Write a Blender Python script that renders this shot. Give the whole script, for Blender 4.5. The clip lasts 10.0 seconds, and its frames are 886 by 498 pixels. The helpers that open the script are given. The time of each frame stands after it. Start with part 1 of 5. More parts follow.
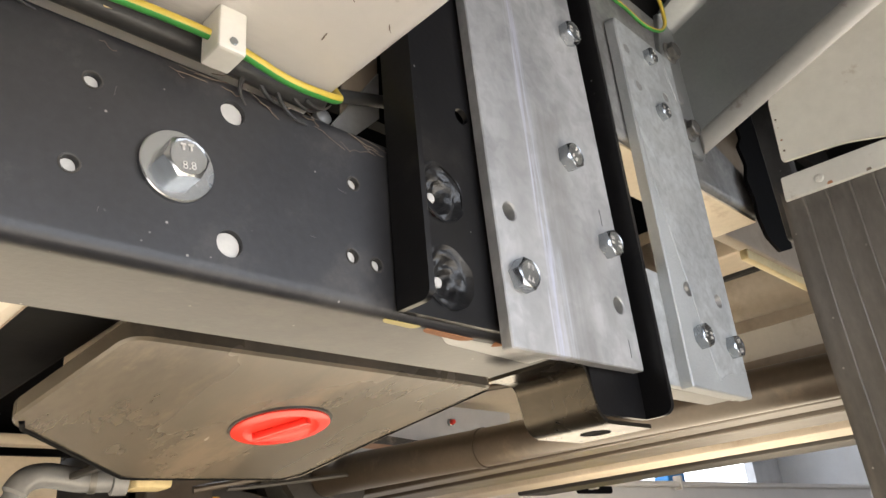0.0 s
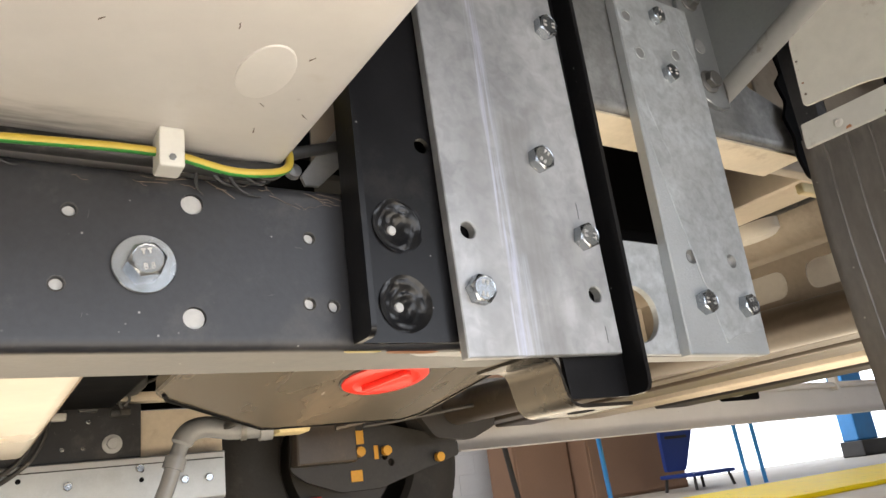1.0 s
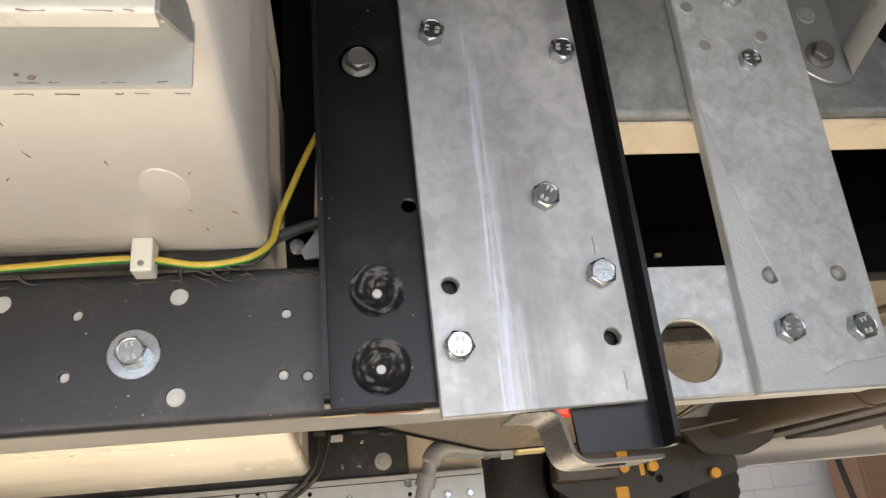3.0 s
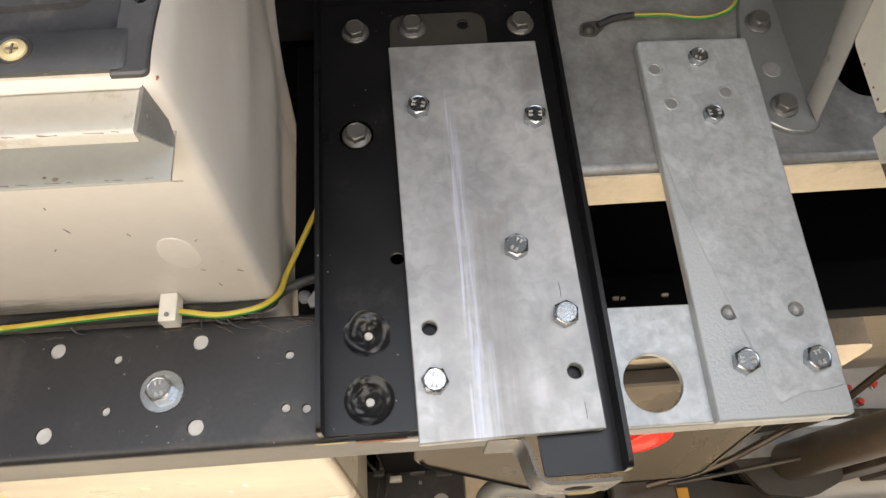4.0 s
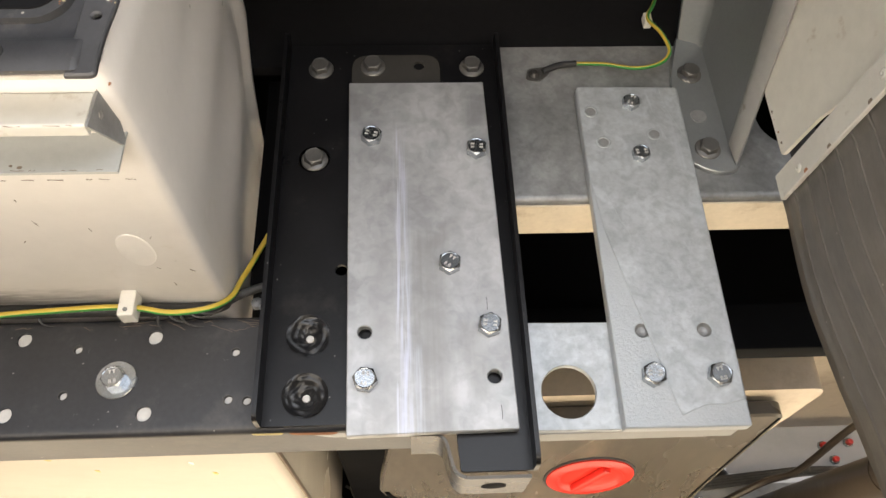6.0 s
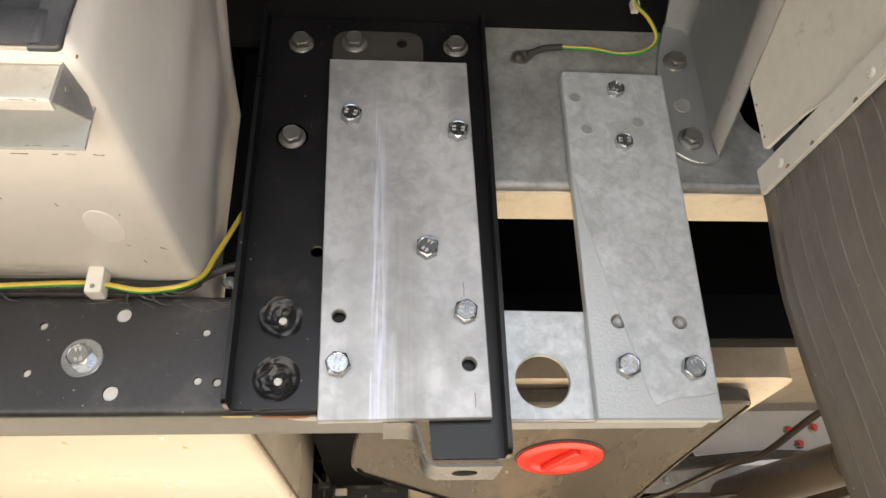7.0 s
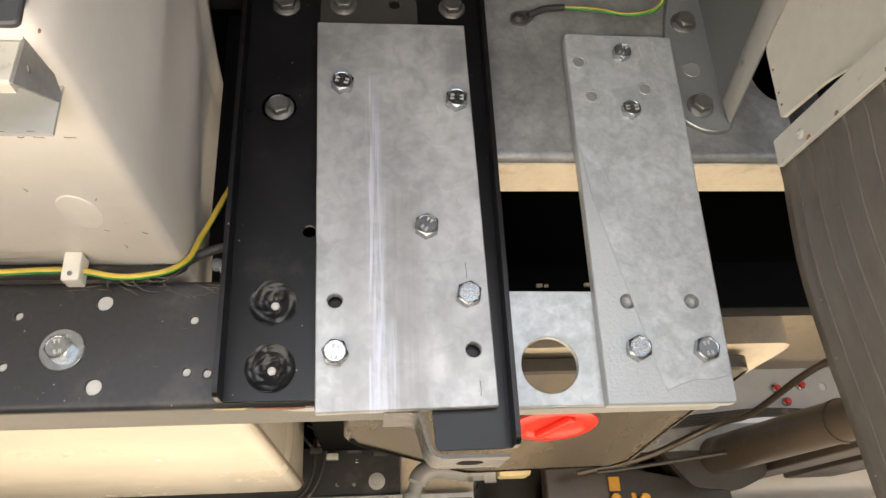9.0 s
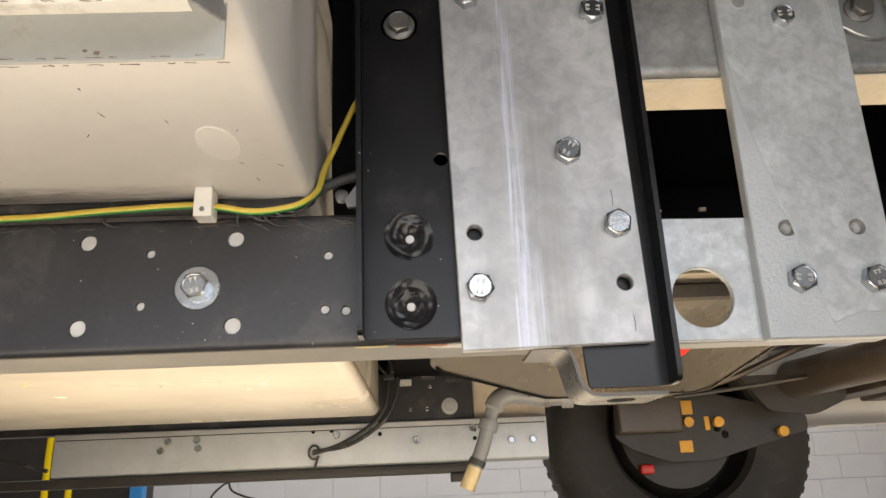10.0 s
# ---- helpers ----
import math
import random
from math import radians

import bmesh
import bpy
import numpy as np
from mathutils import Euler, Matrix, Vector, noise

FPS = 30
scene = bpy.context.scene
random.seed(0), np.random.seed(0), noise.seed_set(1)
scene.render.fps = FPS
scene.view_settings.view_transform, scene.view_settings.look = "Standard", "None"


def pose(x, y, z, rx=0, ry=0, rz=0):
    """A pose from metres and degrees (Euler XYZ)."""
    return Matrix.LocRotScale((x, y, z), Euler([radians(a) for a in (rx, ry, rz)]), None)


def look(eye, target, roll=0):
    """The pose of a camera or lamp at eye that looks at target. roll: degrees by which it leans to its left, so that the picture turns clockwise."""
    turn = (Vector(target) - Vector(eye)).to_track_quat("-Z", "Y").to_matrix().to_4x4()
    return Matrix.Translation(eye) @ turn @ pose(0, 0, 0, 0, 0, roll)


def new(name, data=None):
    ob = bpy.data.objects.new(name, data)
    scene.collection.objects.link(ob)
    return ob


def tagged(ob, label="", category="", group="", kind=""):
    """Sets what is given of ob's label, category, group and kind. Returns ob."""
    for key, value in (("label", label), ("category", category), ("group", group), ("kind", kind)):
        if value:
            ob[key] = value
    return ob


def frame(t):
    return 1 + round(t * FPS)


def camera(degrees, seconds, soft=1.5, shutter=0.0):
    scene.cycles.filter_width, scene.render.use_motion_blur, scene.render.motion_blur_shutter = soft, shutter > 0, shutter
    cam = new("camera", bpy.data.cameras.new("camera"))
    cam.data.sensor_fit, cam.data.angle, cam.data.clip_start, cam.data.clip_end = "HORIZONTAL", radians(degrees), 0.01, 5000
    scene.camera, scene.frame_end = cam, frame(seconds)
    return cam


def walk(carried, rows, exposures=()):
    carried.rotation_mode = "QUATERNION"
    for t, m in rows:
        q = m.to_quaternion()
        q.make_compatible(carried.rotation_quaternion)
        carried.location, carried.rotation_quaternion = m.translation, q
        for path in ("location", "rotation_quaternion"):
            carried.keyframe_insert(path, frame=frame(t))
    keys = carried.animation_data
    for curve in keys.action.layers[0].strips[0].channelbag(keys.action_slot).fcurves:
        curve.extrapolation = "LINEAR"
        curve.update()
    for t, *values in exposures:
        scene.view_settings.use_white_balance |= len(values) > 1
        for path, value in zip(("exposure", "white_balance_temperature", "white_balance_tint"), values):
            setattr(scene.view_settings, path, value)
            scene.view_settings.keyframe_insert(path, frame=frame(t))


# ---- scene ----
cam = camera(61.9, 10.0)
PATH = [
    (0, (0.017, -0.018, 0.419), (1.355, 1.242, 1.207), -5.5),
    (0.3, (0.038, -0.070, 0.428), (1.262, 1.318, 1.188), -6.4),
    (0.5, (0.052, -0.096, 0.434), (1.22, 1.359, 1.154), -7.0),
    (1, (0.064, -0.162, 0.452), (1.133, 1.412, 1.068), -7.4),
    (1.5, (0.105, -0.17, 0.479), (1.078, 1.471, 1.077), -7.0),
    (2, (0.139, -0.164, 0.489), (0.953, 1.548, 1.127), -6.2),
    (2.5, (0.223, -0.216, 0.473), (0.785, 1.581, 1.147), -5.6),
    (2.7, (0.251, -0.235, 0.469), (0.693, 1.592, 1.155), -5.6),
    (3.8, (0.343, -0.313, 0.437), (0.446, 1.509, 1.256), -4.9),
    (4, (0.354, -0.335, 0.43), (0.446, 1.478, 1.269), -4.8),
    (4.5, (0.379, -0.367, 0.395), (0.467, 1.413, 1.301), -5.2),
    (5, (0.403, -0.381, 0.377), (0.463, 1.355, 1.369), -4.1),
    (5.5, (0.406, -0.378, 0.373), (0.463, 1.349, 1.38), -3.0),
    (6, (0.411, -0.375, 0.367), (0.496, 1.372, 1.338), -2.5),
    (7.3, (0.412, -0.371, 0.397), (0.584, 1.415, 1.281), -1.5),
    (7.5, (0.406, -0.373, 0.413), (0.598, 1.42, 1.278), -1.6),
    (8, (0.411, -0.376, 0.431), (0.618, 1.429, 1.268), -2.3),
    (8.5, (0.415, -0.374, 0.43), (0.61, 1.423, 1.286), -2.7),
    (9, (0.4, -0.345, 0.416), (0.587, 1.479, 1.214), -2.8),
    (9.5, (0.372, -0.315, 0.414), (0.523, 1.55, 1.12), -2.8),
    (10, (0.321, -0.306, 0.437), (0.39, 1.596, 1.051), -2.5),
]
EXPOSURES = [(0.0, 0.33, 6150), (0.5, 0.27, 6170), (1.0, 0.15, 6200), (1.5, 0.06, 6260), (2.5, 0.03, 6250), (4.0, 0.06, 6300), (5.5, 0.20, 6320), (7.5, 0.13, 6420), (8.5, 0.17, 6430), (9.5, 0.14, 6430), (10.0, 0.02, 6430)]
walk(cam, [(t, look(eye, target, roll)) for t, eye, target, roll in PATH], [(t, stops, kelvin, 13) for t, stops, kelvin in EXPOSURES])

# ---- light ----
world = bpy.data.worlds.new("world")
scene.world = world
world.use_nodes = True
world.node_tree.nodes["Background"].inputs[0].default_value = (0.75, 0.86, 1.0, 1)
world.node_tree.nodes["Background"].inputs[1].default_value = 0.25


def area_lamp(name, eye, target, sx, sy, watts, colour):
    d = bpy.data.lights.new(name, "AREA")
    d.shape, d.size, d.size_y, d.energy, d.color = "RECTANGLE", sx, sy, watts, colour
    ob = new(name, d)
    ob.matrix_world = look(eye, target)
    return tagged(ob, "added area light without a seen fitting", "lamp", kind="structure")


# Light added from the unseen south side to brighten the upright faces.
area_lamp("south_added_light", (2.2, -4.6, 1.15), (2.2, 0.0, 0.75), 7.5, 1.9, 215, (0.93, 0.97, 1.0))
# Both floor lights are added to brighten the undersides; no lamp is seen.
area_lamp("near_floor_added_light", (0.25, -0.38, 0.20), (0.27, -0.20, 1.0), 1.4, 0.5, 8.0, (1.0, 0.945, 0.88))
area_lamp("far_floor_added_light", (1.5, 1.1, 0.2), (1.5, 1.0, 1.0), 4.3, 0.8, 2.7, (1.0, 0.87, 0.71))
# Overhead light added for the far wall; no fitting is seen.
area_lamp("hall_added_light", (0.8, 4.6, 3.9), (0.8, 4.8, 0.0), 8.0, 1.5, 225, (1.0, 0.98, 0.95))


# ---- materials ----
def material(name, base, rough=0.5, metal=0.0, spread=0.25, scale=6.0, grain=60.0, bump=0.15, dirt=None, dirt_amount=0.0, dirt_scale=4.0,
             specks=0.0, speck_colour=(0.5, 0.47, 0.42), stretch=(1, 1, 1), spec=0.5):
    """A surface with broad blotches, fine grain, optional dirt and specks; sizes in features a metre."""
    m = bpy.data.materials.new(name)
    m.use_nodes = True
    nt = m.node_tree
    N, L = nt.nodes, nt.links
    b = N["Principled BSDF"]
    tc = N.new("ShaderNodeTexCoord")
    mp = N.new("ShaderNodeMapping")
    mp.inputs["Scale"].default_value = stretch
    L.new(tc.outputs["Object"], mp.inputs["Vector"])

    def tex(sc, det=4.0, ro=0.6):
        n = N.new("ShaderNodeTexNoise")
        n.inputs["Scale"].default_value, n.inputs["Detail"].default_value, n.inputs["Roughness"].default_value = sc, det, ro
        L.new(mp.outputs["Vector"], n.inputs["Vector"])
        return n.outputs["Fac"]

    def ramp(src, a, ca, z, cz):
        r = N.new("ShaderNodeValToRGB")
        r.color_ramp.elements[0].position, r.color_ramp.elements[1].position = a, z
        r.color_ramp.elements[0].color, r.color_ramp.elements[1].color = ca, cz
        L.new(src, r.inputs["Fac"])
        return r.outputs["Color"]

    def mix(fac, a, c, mode="MIX"):
        n = N.new("ShaderNodeMix")
        n.data_type, n.blend_type = "RGBA", mode
        for sock, v in ((n.inputs["Factor"], fac), (n.inputs[6], a), (n.inputs[7], c)):
            if isinstance(v, (int, float, tuple)):
                sock.default_value = v
            else:
                L.new(v, sock)
        return n.outputs[2]

    lo = tuple(c * (1 - spread) for c in base) + (1,)
    hi = tuple(min(1, c * (1 + spread)) for c in base) + (1,)
    broad, fine = tex(scale), tex(grain, 3.0)
    col = ramp(broad, 0.32, lo, 0.68, hi)
    col = mix(0.35, col, ramp(fine, 0.3, lo, 0.7, hi))
    if dirt:
        d = tex(dirt_scale, 7.0, 0.7)
        fac = ramp(d, 0.62 - 0.25 * dirt_amount, (0, 0, 0, 1), 0.78 - 0.2 * dirt_amount, (1, 1, 1, 1))
        col = mix(fac, col, dirt + (1,))
    if specks:
        v = N.new("ShaderNodeTexVoronoi")
        v.inputs["Scale"].default_value = specks
        L.new(tc.outputs["Object"], v.inputs["Vector"])
        fac = ramp(v.outputs["Distance"], 0.04, (1, 1, 1, 1), 0.075, (0, 0, 0, 1))
        keep = ramp(tex(specks * 0.35, 1.0), 0.50, (0, 0, 0, 1), 0.55, (1, 1, 1, 1))
        col = mix(mix(1.0, fac, keep, "MULTIPLY"), col, speck_colour + (1,))
    L.new(col, b.inputs["Base Color"])
    rr = N.new("ShaderNodeMapRange")
    rr.inputs["To Min"].default_value, rr.inputs["To Max"].default_value = max(0.05, rough - 0.12), min(1, rough + 0.12)
    L.new(broad, rr.inputs["Value"])
    L.new(rr.outputs[0], b.inputs["Roughness"])
    b.inputs["Metallic"].default_value = metal
    b.inputs["Specular IOR Level"].default_value = spec
    if bump:
        bp = N.new("ShaderNodeBump")
        bp.inputs["Strength"].default_value, bp.inputs["Distance"].default_value = bump, 0.002
        L.new(fine, bp.inputs["Height"])
        L.new(bp.outputs["Normal"], b.inputs["Normal"])
    return m


def glow(name, colour, strength):
    m = bpy.data.materials.new(name)
    m.use_nodes = True
    b = m.node_tree.nodes["Principled BSDF"]
    b.inputs["Base Color"].default_value = colour + (1,)
    b.inputs["Emission Color"].default_value = colour + (1,)
    b.inputs["Emission Strength"].default_value = strength
    return m


GALV = material("galvanised_steel", (0.45, 0.455, 0.465), 0.50, 0.45, 0.08, 16, 220, 0.05, (0.40, 0.42, 0.425), 0.15, 9)
GALV_BLUE = material("galvanised_steel_fresh", (0.485, 0.51, 0.53), 0.48, 0.42, 0.09, 24, 200, 0.16, (0.54, 0.565, 0.59), 0.2, 22)
GALV_OLD = material("weathered_galvanised_steel", (0.32, 0.322, 0.322), 0.48, 0.45, 0.14, 14, 180, 0.16, (0.22, 0.215, 0.21), 0.4, 10)
ZINC = material("zinc_plated_bolt", (0.38, 0.40, 0.42), 0.24, 0.95, 0.06, 80, 400, 0.05)
DULL = material("dull_bolt", (0.155, 0.15, 0.142), 0.42, 0.6, 0.15, 90, 300, 0.1)
BLACK = material("black_chassis_paint", (0.026, 0.026, 0.029), 0.42, 0.0, 0.3, 9, 200, 0.06, (0.075, 0.070, 0.066), 0.45, 9, specks=90, speck_colour=(0.30, 0.29, 0.27))
BLACK_GLOSS = material("black_coated_steel", (0.0085, 0.0083, 0.0092), 0.32, 0.0, 0.3, 12, 200, 0.04, (0.028, 0.026, 0.025), 0.3, 11, specks=75, speck_colour=(0.25, 0.24, 0.23), spec=0.26)
UPPER_PANEL = material("dusty_black_panel", (0.011, 0.0107, 0.0115), 0.7, 0.0, 0.3, 7, 90, 0.1, spec=0.15)
# Near-black for black parts, and for shade painted into gaps and holes.
BLACK_PANEL_SHADE = material("matt_black_panel_and_shade", (0.003, 0.003, 0.0035), 0.75, 0.0, 0.3, 7, 90, 0.1, spec=0.08)
ARM_STEEL = material("smooth_galvanised_arm", (0.31, 0.325, 0.33), 0.34, 0.6, 0.10, 9, 220, 0.05, (0.27, 0.275, 0.275), 0.25, 7)
LIP_STEEL = material("scuffed_pale_steel", (0.40, 0.395, 0.375), 0.42, 0.4, 0.08, 10, 160, 0.08, (0.20, 0.17, 0.14), 0.10, 30)
HAMMERED = material("hammered_galvanised_steel", (0.46, 0.484, 0.502), 0.48, 0.42, 0.07, 24, 420, 0.30, (0.48, 0.505, 0.525), 0.2, 40)
RUBBER = material("black_rubber", (0.013, 0.013, 0.014), 0.33, 0.0, 0.35, 60, 300, 0.3)
CREAM = material("cream_painted_panel", (0.68, 0.65, 0.615), 0.36, 0.0, 0.05, 7, 80, 0.05, (0.60, 0.555, 0.49), 0.0, 9, specks=26, speck_colour=(0.16, 0.13, 0.10))
CREAM_DIRTY = material("dusty_cream_panel", (0.62, 0.59, 0.54), 0.35, 0.0, 0.08, 6, 90, 0.06, (0.42, 0.37, 0.30), 0.2, 9, specks=30, speck_colour=(0.12, 0.10, 0.08))
PEACH = material("glossy_peach_panel", (0.61, 0.565, 0.49), 0.24, 0.0, 0.03, 3, 40, 0.03, (0.52, 0.45, 0.36), 0.1, 3, specks=12, speck_colour=(0.6, 0.5, 0.2))
BEIGE = material("beige_painted_steel", (0.50, 0.43, 0.34), 0.5, 0.0, 0.12, 5, 80, 0.08, (0.36, 0.29, 0.22), 0.3, 6)
RUSTY = material("grey_beige_panel_with_rust", (0.65, 0.63, 0.57), 0.5, 0.1, 0.1, 6, 90, 0.1, (0.33, 0.24, 0.16), 0.12, 16)
TANK = material("grey_plastic_tank", (0.078, 0.067, 0.053), 0.27, 0.0, 0.22, 3.0, 60, 0.04, (0.135, 0.108, 0.080), 0.45, 5, stretch=(1, 0.3, 1))
RED = material("red_plastic", (0.60, 0.026, 0.013), 0.35, 0.0, 0.08, 10, 90, 0.03)
FLAP = material("ribbed_black_rubber", (0.138, 0.126, 0.113), 0.34, 0.0, 0.3, 10, 150, 0.15, (0.19, 0.172, 0.155), 0.25, 12, specks=60, stretch=(1, 1, 0.35))
WHITE_PLASTIC = material("white_plastic", (0.72, 0.70, 0.64), 0.4, 0.0, 0.06, 60, 200, 0.05)
EDGE_STEEL = material("dull_edge_strip", (0.44, 0.455, 0.45), 0.45, 0.35, 0.08, 12, 200, 0.08, (0.36, 0.30, 0.23), 0.05, 26)
PLUG = material("pale_plug", (0.50, 0.49, 0.47), 0.5, 0.0, 0.1, 80, 300, 0.1)
YELLOW_CABLE = material("yellow_sheath", (0.56, 0.41, 0.055), 0.4, 0.0, 0.1, 40, 200, 0.05)
GREEN_CABLE = material("green_sheath", (0.05, 0.27, 0.05), 0.4, 0.0, 0.15, 40, 200, 0.05)
BLACK_CABLE = material("black_cable", (0.03, 0.03, 0.03), 0.5, 0.0, 0.3, 30, 200, 0.1, (0.16, 0.14, 0.12), 0.2, 20)
TONGUE = material("dark_zinc_plate", (0.066, 0.062, 0.056), 0.5, 0.4, 0.12, 16, 180, 0.12)
BROWN_STEEL = material("brown_dusty_steel", (0.30, 0.25, 0.195), 0.5, 0.0, 0.15, 5, 80, 0.08, (0.20, 0.16, 0.12), 0.3, 6)
SPOT = material("whitish_paint", (0.735, 0.708, 0.672), 0.42, 0.0, 0.03, 30, 200, 0.05)
GRIME = material("dark_brown_grime", (0.17, 0.135, 0.105), 0.8, 0.0, 0.3, 60, 300, 0.3)
HOUSING = material("grey_black_plastic", (0.05, 0.05, 0.053), 0.45, 0.0, 0.3, 14, 160, 0.15, (0.16, 0.145, 0.13), 0.25, 18, specks=70, speck_colour=(0.5, 0.46, 0.4))
PAINTED = material("chipped_grey_white_paint", (0.55, 0.54, 0.50), 0.5, 0.0, 0.08, 12, 120, 0.12, (0.30, 0.25, 0.20), 0.22, 22)
FLANGE = material("mottled_tan", (0.60, 0.52, 0.40), 0.55, 0.0, 0.12, 14, 160, 0.15, (0.44, 0.35, 0.25), 0.25, 26)
PIPE = material("grey_pipe", (0.20, 0.205, 0.215), 0.22, 0.0, 0.1, 10, 100, 0.05)
BRASS = material("pale_brass", (0.55, 0.45, 0.25), 0.45, 0.2, 0.15, 30, 100, 0.1)
BARE = material("bare_steel_bracket", (0.055, 0.048, 0.039), 0.26, 0.85, 0.15, 14, 120, 0.06, (0.07, 0.06, 0.048), 0.2, 9)
RUST = material("rust", (0.30, 0.13, 0.06), 0.8, 0.0, 0.3, 60, 200, 0.3)
TYRE = material("tyre_rubber", (0.024, 0.021, 0.018), 0.7, 0.0, 0.3, 8, 120, 0.15, (0.05, 0.044, 0.038), 0.25, 9)
TAG = material("yellow_paint_mark", (0.72, 0.36, 0.03), 0.5, 0.0, 0.1, 40, 100, 0.05)
AXLE = material("dusty_axle_steel", (0.070, 0.054, 0.040), 0.33, 0.25, 0.2, 9, 100, 0.10, (0.13, 0.10, 0.07), 0.2, 8)
DARK_STEEL = material("dark_grey_steel", (0.038, 0.034, 0.030), 0.5, 0.2, 0.25, 9, 100, 0.1)
CONCRETE = material("workshop_floor", (0.46, 0.41, 0.34), 0.7, 0.0, 0.1, 2, 60, 0.1, (0.33, 0.29, 0.24), 0.2, 1.5)
BLOCK = material("white_painted_blockwork", (0.64, 0.64, 0.645), 0.7, 0.0, 0.06, 3, 60, 0.2)
MORTAR = material("mortar", (0.60, 0.60, 0.61), 0.8, 0.0, 0.1, 4, 80, 0.2)
CEILING = material("workshop_ceiling", (0.6, 0.6, 0.6), 0.8, 0.0, 0.05, 2, 40, 0.05)
CARD = material("brown_cardboard", (0.27, 0.16, 0.10), 0.75, 0.0, 0.08, 3, 60, 0.05)
BLUE = material("blue_painted_steel", (0.04, 0.26, 0.62), 0.4, 0.0, 0.1, 6, 60, 0.03)
NAVY = material("navy_plastic", (0.02, 0.05, 0.25), 0.45, 0.0, 0.1, 6, 60, 0.03)
YELLOW = material("yellow_painted_steel", (0.86, 0.62, 0.0), 0.6, 0.0, 0.06, 4, 60, 0.05, (0.12, 0.10, 0.03), 0.08, 7, spec=0.2)
DAYLIGHT = glow("daylight_outside", (0.95, 0.98, 1.0), 2.6)
MARK = material("olive_paint_mark", (0.42, 0.34, 0.10), 0.5, 0.0, 0.15, 60, 100, 0.05)
# Glow for the tops of the added floor lights.
PANEL_GLOW = glow("added_panel_glow", (1.0, 0.85, 0.6), 3.0)


# ---- geometry helpers ----
def finish(bm, name, mats, smooth=40):
    bmesh.ops.recalc_face_normals(bm, faces=bm.faces)
    for f in bm.faces:
        f.smooth = True
    for e in bm.edges:
        if len(e.link_faces) == 2:
            turn, s = e.calc_face_angle(0), sorted(f.calc_area() for f in e.link_faces)
            if turn > radians(smooth) or turn > 0.12 and s[1] > 12 * s[0]:
                e.smooth = False
    me = bpy.data.meshes.new(name)
    bm.to_mesh(me)
    bm.free()
    for m in mats if isinstance(mats, (list, tuple)) else [mats]:
        me.materials.append(m)
    return me


def thing(name, bm, mats, label, category, group="", kind=""):
    return tagged(new(name, finish(bm, name, mats)), label, category, group, kind)


def part(name, bm, mats, parent, label=""):
    ob = new(name, bm if isinstance(bm, bpy.types.Mesh) else finish(bm, name, mats))
    ob.parent = parent
    return tagged(ob, label)


def empty(name, at, label, category, group="", kind=""):
    ob = new(name)
    ob.empty_display_size = 0.05
    ob.location = at
    return tagged(ob, label, category, group, kind)


def box(bm, x0, x1, y0, y1, z0, z1, r=0.0, seg=2):
    vs = bmesh.ops.create_cube(bm, size=1.0)["verts"]
    for v in vs:
        v.co = Vector(((x0 + x1) / 2 + v.co.x * (x1 - x0), (y0 + y1) / 2 + v.co.y * (y1 - y0), (z0 + z1) / 2 + v.co.z * (z1 - z0)))
    if r:
        es = list({e for v in vs for e in v.link_edges})
        bmesh.ops.bevel(bm, geom=es, offset=r, segments=seg, affect="EDGES", profile=0.5)
    return bm


def circle(u, v, r, n=20):
    return [(u + r * math.cos(2 * math.pi * i / n), v + r * math.sin(2 * math.pi * i / n)) for i in range(n)]


def rounded(points, r, n=5):
    """A polygon with its corners rounded; r is one radius or one for each corner."""
    out, k = [], len(points)
    for i, p in enumerate(points):
        ri = r[i] if isinstance(r, (list, tuple)) else r
        a, p, b = Vector(points[i - 1]), Vector(p), Vector(points[(i + 1) % k])
        if ri <= 0:
            out.append(tuple(p))
            continue
        da, db = (a - p).normalized(), (b - p).normalized()
        s, e = p + da * ri, p + db * ri
        for j in range(n + 1):
            t = j / n
            out.append(tuple((1 - t) ** 2 * s + 2 * t * (1 - t) * p + t * t * e))
    return out


def sheet(bm, outline, holes, m, depth, bevel=0.0):
    """A flat plate with holes cut through, drawn in u, v and laid by m; it is depth thick along m's third axis."""
    made = bmesh.new()
    for loop in [outline] + list(holes):
        vs = [made.verts.new((u, v, 0)) for u, v in loop]
        for i in range(len(vs)):
            made.edges.new((vs[i - 1], vs[i]))
    bmesh.ops.triangle_fill(made, edges=made.edges[:], use_beauty=True)
    top = made.faces[:]
    ext = bmesh.ops.extrude_face_region(made, geom=top)
    for g in ext["geom"]:
        if isinstance(g, bmesh.types.BMVert):
            g.co.z += depth
    bmesh.ops.recalc_face_normals(made, faces=made.faces)
    if bevel:
        es = [e for e in made.edges if len(e.link_faces) == 2 and e.calc_face_angle(0) > 1.2 and abs(e.verts[0].co.z - e.verts[1].co.z) < 1e-6 and e.verts[0].co.z < 1e-6]
        bmesh.ops.bevel(made, geom=es, offset=bevel, segments=1, affect="EDGES", profile=0.5)
    bmesh.ops.transform(made, matrix=m, verts=made.verts)
    me = bpy.data.meshes.new("scratch")
    made.to_mesh(me)
    made.free()
    bm.from_mesh(me)
    bpy.data.meshes.remove(me)
    return bm


def facing(y):
    """u runs along x and v up; the plate grows away from the viewer."""
    return Matrix(((1, 0, 0, 0), (0, 0, 1, y), (0, 1, 0, 0), (0, 0, 0, 1)))


def sideways(x):
    """u runs along y and v up; the plate grows along x."""
    return Matrix(((0, 0, 1, x), (1, 0, 0, 0), (0, 1, 0, 0), (0, 0, 0, 1)))


